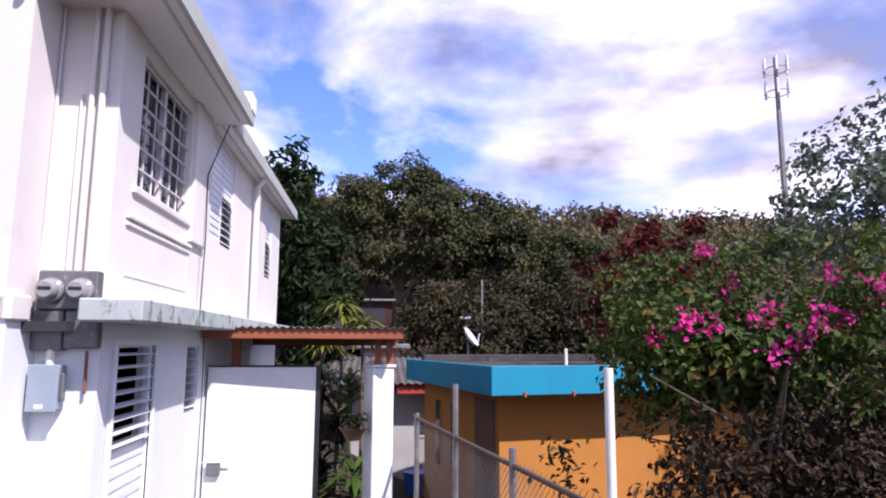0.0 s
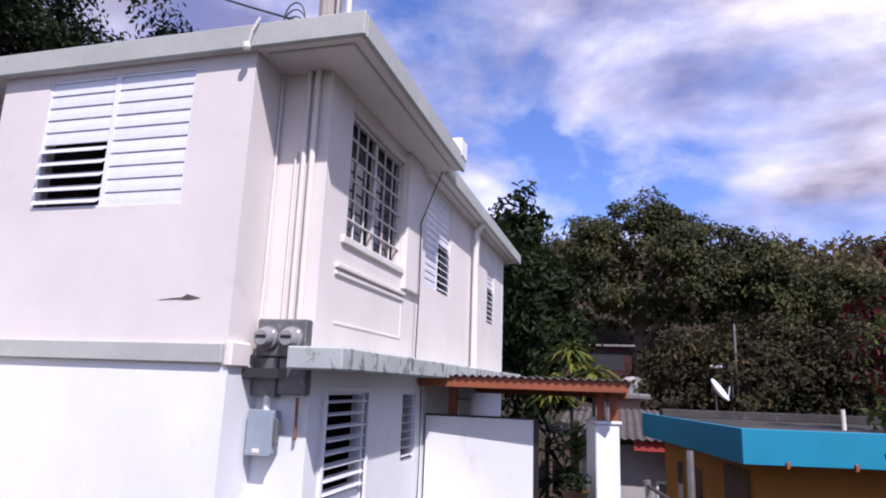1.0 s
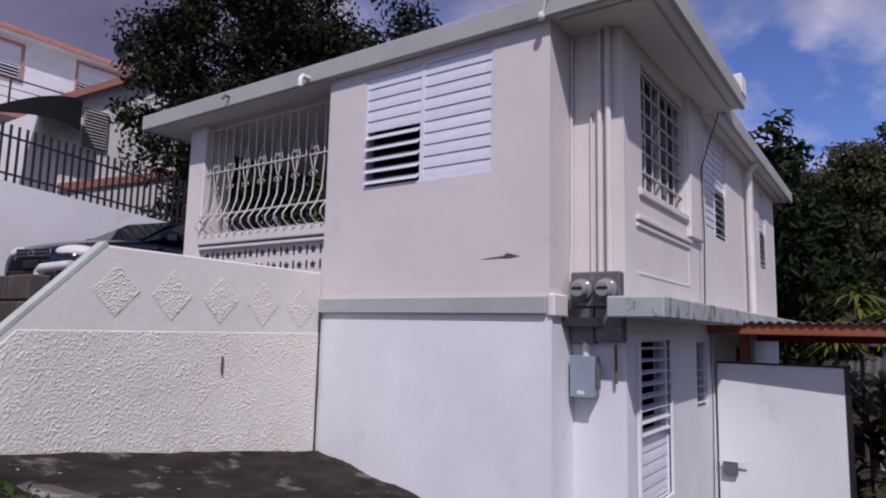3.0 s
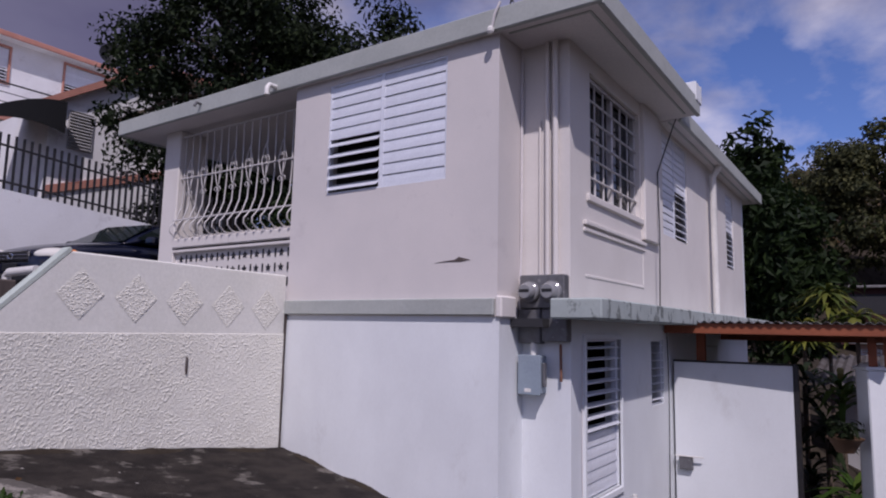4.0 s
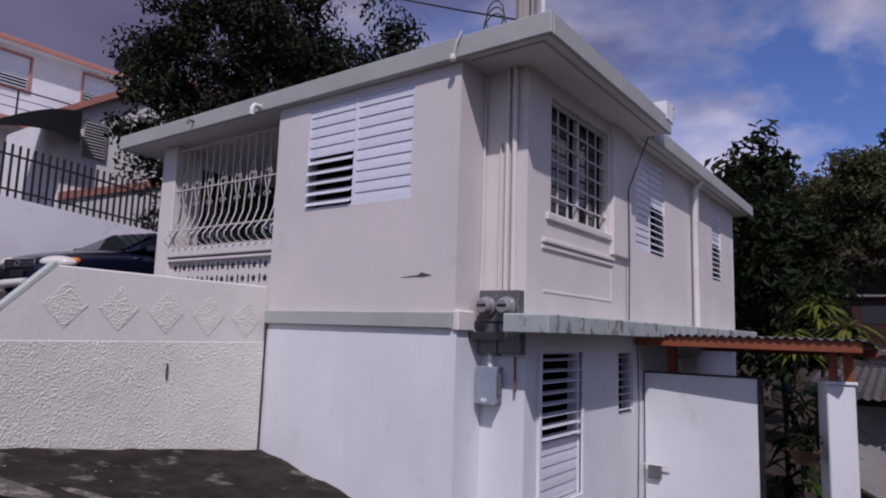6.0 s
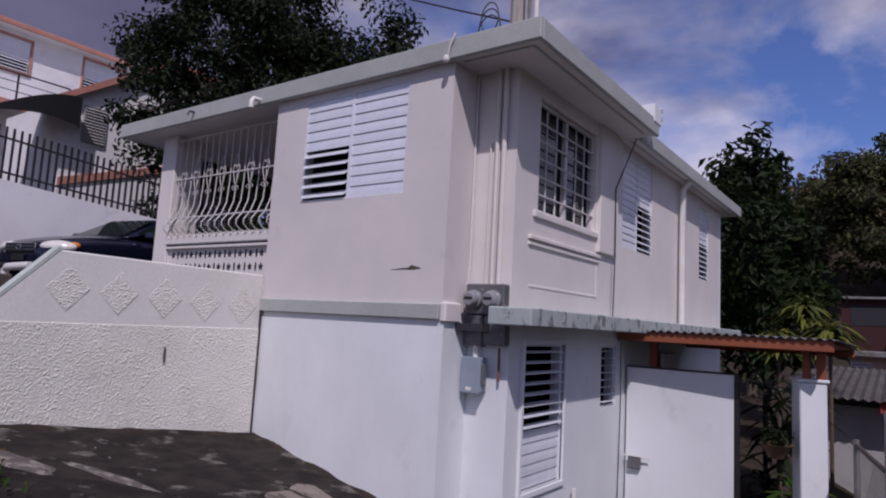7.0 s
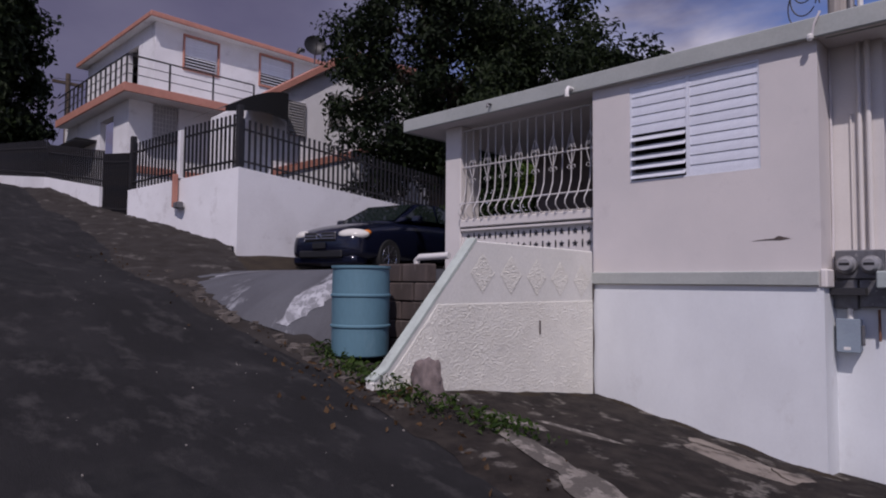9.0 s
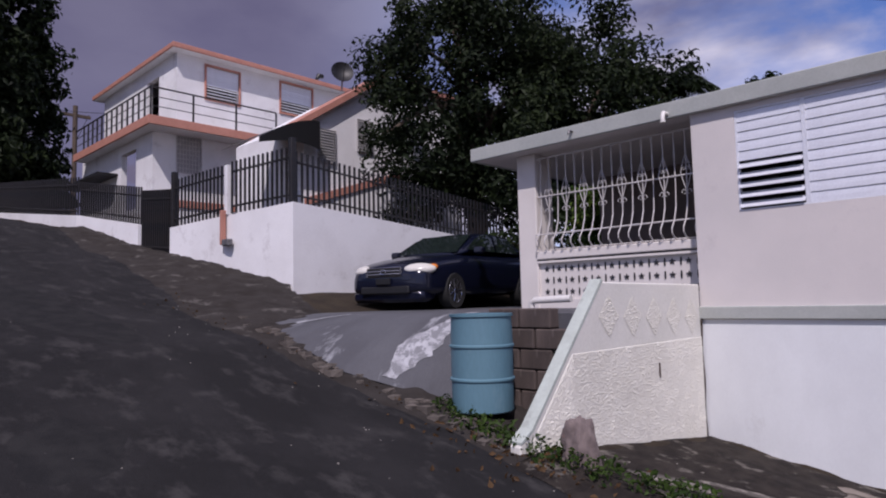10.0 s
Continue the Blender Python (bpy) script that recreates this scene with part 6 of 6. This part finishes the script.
for k in range(24):
    c_, r_ = cl[k % len(cl)]
    u = rng.normal(size=3)
    u[1] = -abs(u[1]) - 0.3
    u[2] = abs(u[2]) * 0.7 + 0.1
    u /= np.linalg.norm(u)
    fl.append(np.array(c_) + u * np.array(r_) * rng.uniform(0.95, 1.15) + rng.normal(size=(26, 3)) * 0.055)
fl = np.concatenate(fl)
leaf_mesh("blossom", fl, rng.normal(size=fl.shape), rng.uniform(0.045, 0.08, len(fl)), rng, bush, PETAL, 0.8, "magenta bracts")["kind"] = "stuff"

# plants behind the gate and by the house's rear corner
rng = np.random.default_rng(71)


def rosette(name, label, at, r, count, material, seed, up=0.7, width=0.22, stem=0.0):
    """Long strap leaves round a centre, bending over."""
    g = np.random.default_rng(seed)
    t = thing(name, label, "plant", "strap-leaved plants")
    bm = bmesh.new()
    for k in range(count):
        a, e = g.uniform(0, 2 * math.pi), g.uniform(0.15, 1.2)
        d = Vector((math.cos(a) * math.cos(e), math.sin(a) * math.cos(e), math.sin(e) * up))
        sidev = Vector((-math.sin(a), math.cos(a), 0))
        base = Vector(at) + Vector((0, 0, g.uniform(-0.3, 0.3) * r))
        prev = None
        for q in range(5):
            f = q / 4
            c = base + d * r * f * g.uniform(0.95, 1.05) - Vector((0, 0, 0.55 * r * f * f))
            hw = r * width * 0.5 * math.sin(math.pi * (0.15 + 0.83 * f))
            cur = (bm.verts.new(c - sidev * hw), bm.verts.new(c + sidev * hw))
            if prev:
                bm.faces.new((prev[0], prev[1], cur[1], cur[0]))
            prev = cur
    part("leaves", bm, material, t)
    if stem:
        part("stem", tube(bmesh.new(), [(at[0], at[1], at[2] - stem), at], 0.04, 6), BARK, t)
    return t


rosette("dracaena", "yellow-green variegated dracaena by the house", (-0.8, 15.2, 2.2), 0.8, 95, LEAF_YELLOW, 1, width=0.13, stem=3.5)
rosette("dracaena", "yellow-green variegated dracaena by the house", (-1.2, 14.6, 1.5), 0.75, 95, LEAF_YELLOW, 2, width=0.13, stem=3)
rosette("dracaena", "yellow-green variegated dracaena by the house", (-0.3, 14.8, 1.7), 0.8, 95, LEAF_YELLOW, 3, width=0.13, stem=3)
for k, (x_, y_, z_) in enumerate(((-0.55, 10.2, 0.1), (-0.4, 10.8, 0.6), (-0.8, 10.6, -0.5), (-0.25, 9.6, -0.6), (-0.9, 11.2, 0.7))):
    rosette("palm_plant", "dark green palm plant behind the gate", (x_, y_, z_), 0.8, 34, LEAF_LIGHT if k % 2 else LEAF_DARK, 10 + k, 0.8, 0.12, stem=1.5)
tree("garden_tree", "small far tree showing over the roof", (-12.0, 30, 2), (-12.0, 30, 11.6), (0.9, 0.9, 0.9), 83, LEAF_MID, 40, 40, 0.4, 0.3, 0.12)
tree("garden_tree", "broad-leaved green tree at the rear of the house", (-1.9, 18.5, -2), (-2.0, 18.5, 3.2), (1.25, 1.4, 2.6), 81, LEAF_MID, 110, 46, 0.6, 0.32, 0.1, width=0.4)
tree("garden_tree", "tall dark tree at the rear of the house", (-3.6, 24, -2), (-3.6, 24, 4.6), (1.2, 1.2, 4.8), 82, LEAF_MID, 130, 50, 0.8, 0.38, 0.2)
# palm behind the roof
pm = thing("palm_tree", "palm tree top behind the roof", "palm tree", at=pose(-13.0, 21.0, 0))
part("trunk", tube(bmesh.new(), [(0, 0, 1), (0.1, 0, 10.0)], [0.16, 0.12], 10), BARK, pm)
rng = np.random.default_rng(91)
for k in range(18):
    a = k * 2.4
    d = Vector((math.cos(a), math.sin(a), 0))
    e = rng.uniform(0.3, 1.25)
    bm = bmesh.new()
    spine = [Vector((0.1, 0, 10.0)) + d * (2.3 * f * math.cos(e * 0.8)) + Vector((0, 0, 2.4 * f * math.sin(e) - 1.7 * f * f)) for f in np.linspace(0, 1, 9)]
    tube(bm, spine, 0.02, 4)
    for q in range(1, 9):
        for h in (0, 0.2, 0.4, 0.6, 0.8):
            c = spine[q - 1].lerp(spine[q], h)
            for s in (-1, 1):
                sv = Vector((-d.y, d.x, 0)) * s
                tip = c + sv * 0.6 * math.sin(math.pi * (0.2 + 0.7 * q / 9)) + d * 0.3 - Vector((0, 0, rng.uniform(0.2, 0.5)))
                bm.faces.new([bm.verts.new(c), bm.verts.new(c + d * 0.10), bm.verts.new(tip)])
    part("frond", bm, LEAF_DARK, pm)

# broken lumps of concrete at the foot of the ramp and along the verge
rng = np.random.default_rng(111)
bm = bmesh.new()
for k in range(90):
    x = rng.uniform(-10.5, -5.2)
    y = float(np.interp(x, [-10.5, -9.2, -8.2, -7.2, -6.6, -5.2], [1.35, 0.9, 0.76, 0.74, 0.95, 0.95])) + rng.normal(0, 0.08)
    r = rng.uniform(0.015, 0.06) * (1.4 if k % 9 == 0 else 1)
    c = Vector((x, y, float(street_z(x, y)) + 0.03))
    vs = [bm.verts.new(c + Vector((r * a * rng.uniform(0.7, 1.3), r * b * rng.uniform(0.7, 1.3), 0.6 * r * d * rng.uniform(0.6, 1.3)))) for a in (-1, 1) for b in (-1, 1) for d in (-1, 1)]
    for f in ((0, 1, 3, 2), (4, 6, 7, 5), (0, 4, 5, 1), (2, 3, 7, 6), (0, 2, 6, 4), (1, 5, 7, 3)):
        bm.faces.new([vs[i] for i in f])
tagged(part("rubble", bm, RUBBLE), "broken concrete lumps along the ramp's foot", "rubble", kind="stuff")

# weeds and litter on the verge
LEAF_GRASS = leaf_mat("weed_leaves", (0.018, 0.04, 0.010), (0.05, 0.09, 0.02))
rng = np.random.default_rng(101)
n_w = 1060
wx = np.concatenate([rng.uniform(-6.3, -4.3, n_w - 260), rng.normal(-3.98, 0.16, 260)])
wy = np.interp(wx, [-6.4, -5.2, -4.4, -3.5], [1.1, 0.95, 1.08, 1.42]) + rng.normal(0, 0.10, n_w)
keep_ = (np.sin(wx * 5.1) + np.sin(wx * 2.3 + 1) > -0.3) | (wx > -4.3)
wx, wy = wx[keep_], wy[keep_]
wz = street_z(wx, wy) + rng.uniform(0.03, 0.16, len(wx))
weeds = leaf_mesh("weeds", np.stack([wx, wy, wz], 1), rng.normal(size=(len(wx), 3)) + np.array([0, 0, 0.5]), rng.uniform(0.03, 0.08, len(wx)), rng, None, LEAF_GRASS, 0.5)
tagged(weeds, "small green weeds along the concrete edge", "weeds", kind="stuff")
n_d = 420
lx = np.concatenate([rng.uniform(-12, -1.0, 170), rng.normal(-5.3, 0.5, 250)])
ly = road_edge(lx) + np.abs(rng.normal(0, 0.35, n_d)) * np.where(rng.random(n_d) < 0.85, 1, -0.9)
lz = street_z(lx, ly) + 0.03
litter = leaf_mesh("dry_leaves", np.stack([lx, ly, lz], 1), rng.normal(size=(n_d, 3)) * np.array([1, 1, 0.15]), rng.uniform(0.03, 0.08, n_d), rng, None, DRYLEAF, 0.6, droop=0.0)
tagged(litter, "scattered dry leaves on road and concrete", "dry leaves", kind="stuff")
n_s = 290
sx_ = rng.uniform(-11, 0.5, n_s)
sy_ = road_edge(sx_) + np.where(np.arange(n_s) < 220, rng.normal(0.7, 0.9, n_s), rng.uniform(-3.2, 0.1, n_s))
bm = bmesh.new()
for x, y in zip(sx_, sy_):
    if x < -5.0 and y > 1.2 or y > 4.2:
        continue
    r = rng.uniform(0.004, 0.013) if y > road_edge(x) else rng.uniform(0.003, 0.007)
    box(bm, x - r, x + r, y - r * 0.7, y + r * 0.7, float(street_z(x, y)), float(street_z(x, y)) + 0.012 + r * 0.5, 0, None)
tagged(part("stone_chips", bm, PALECON), "pale stone chips scattered on the concrete", "stone chips", kind="stuff")
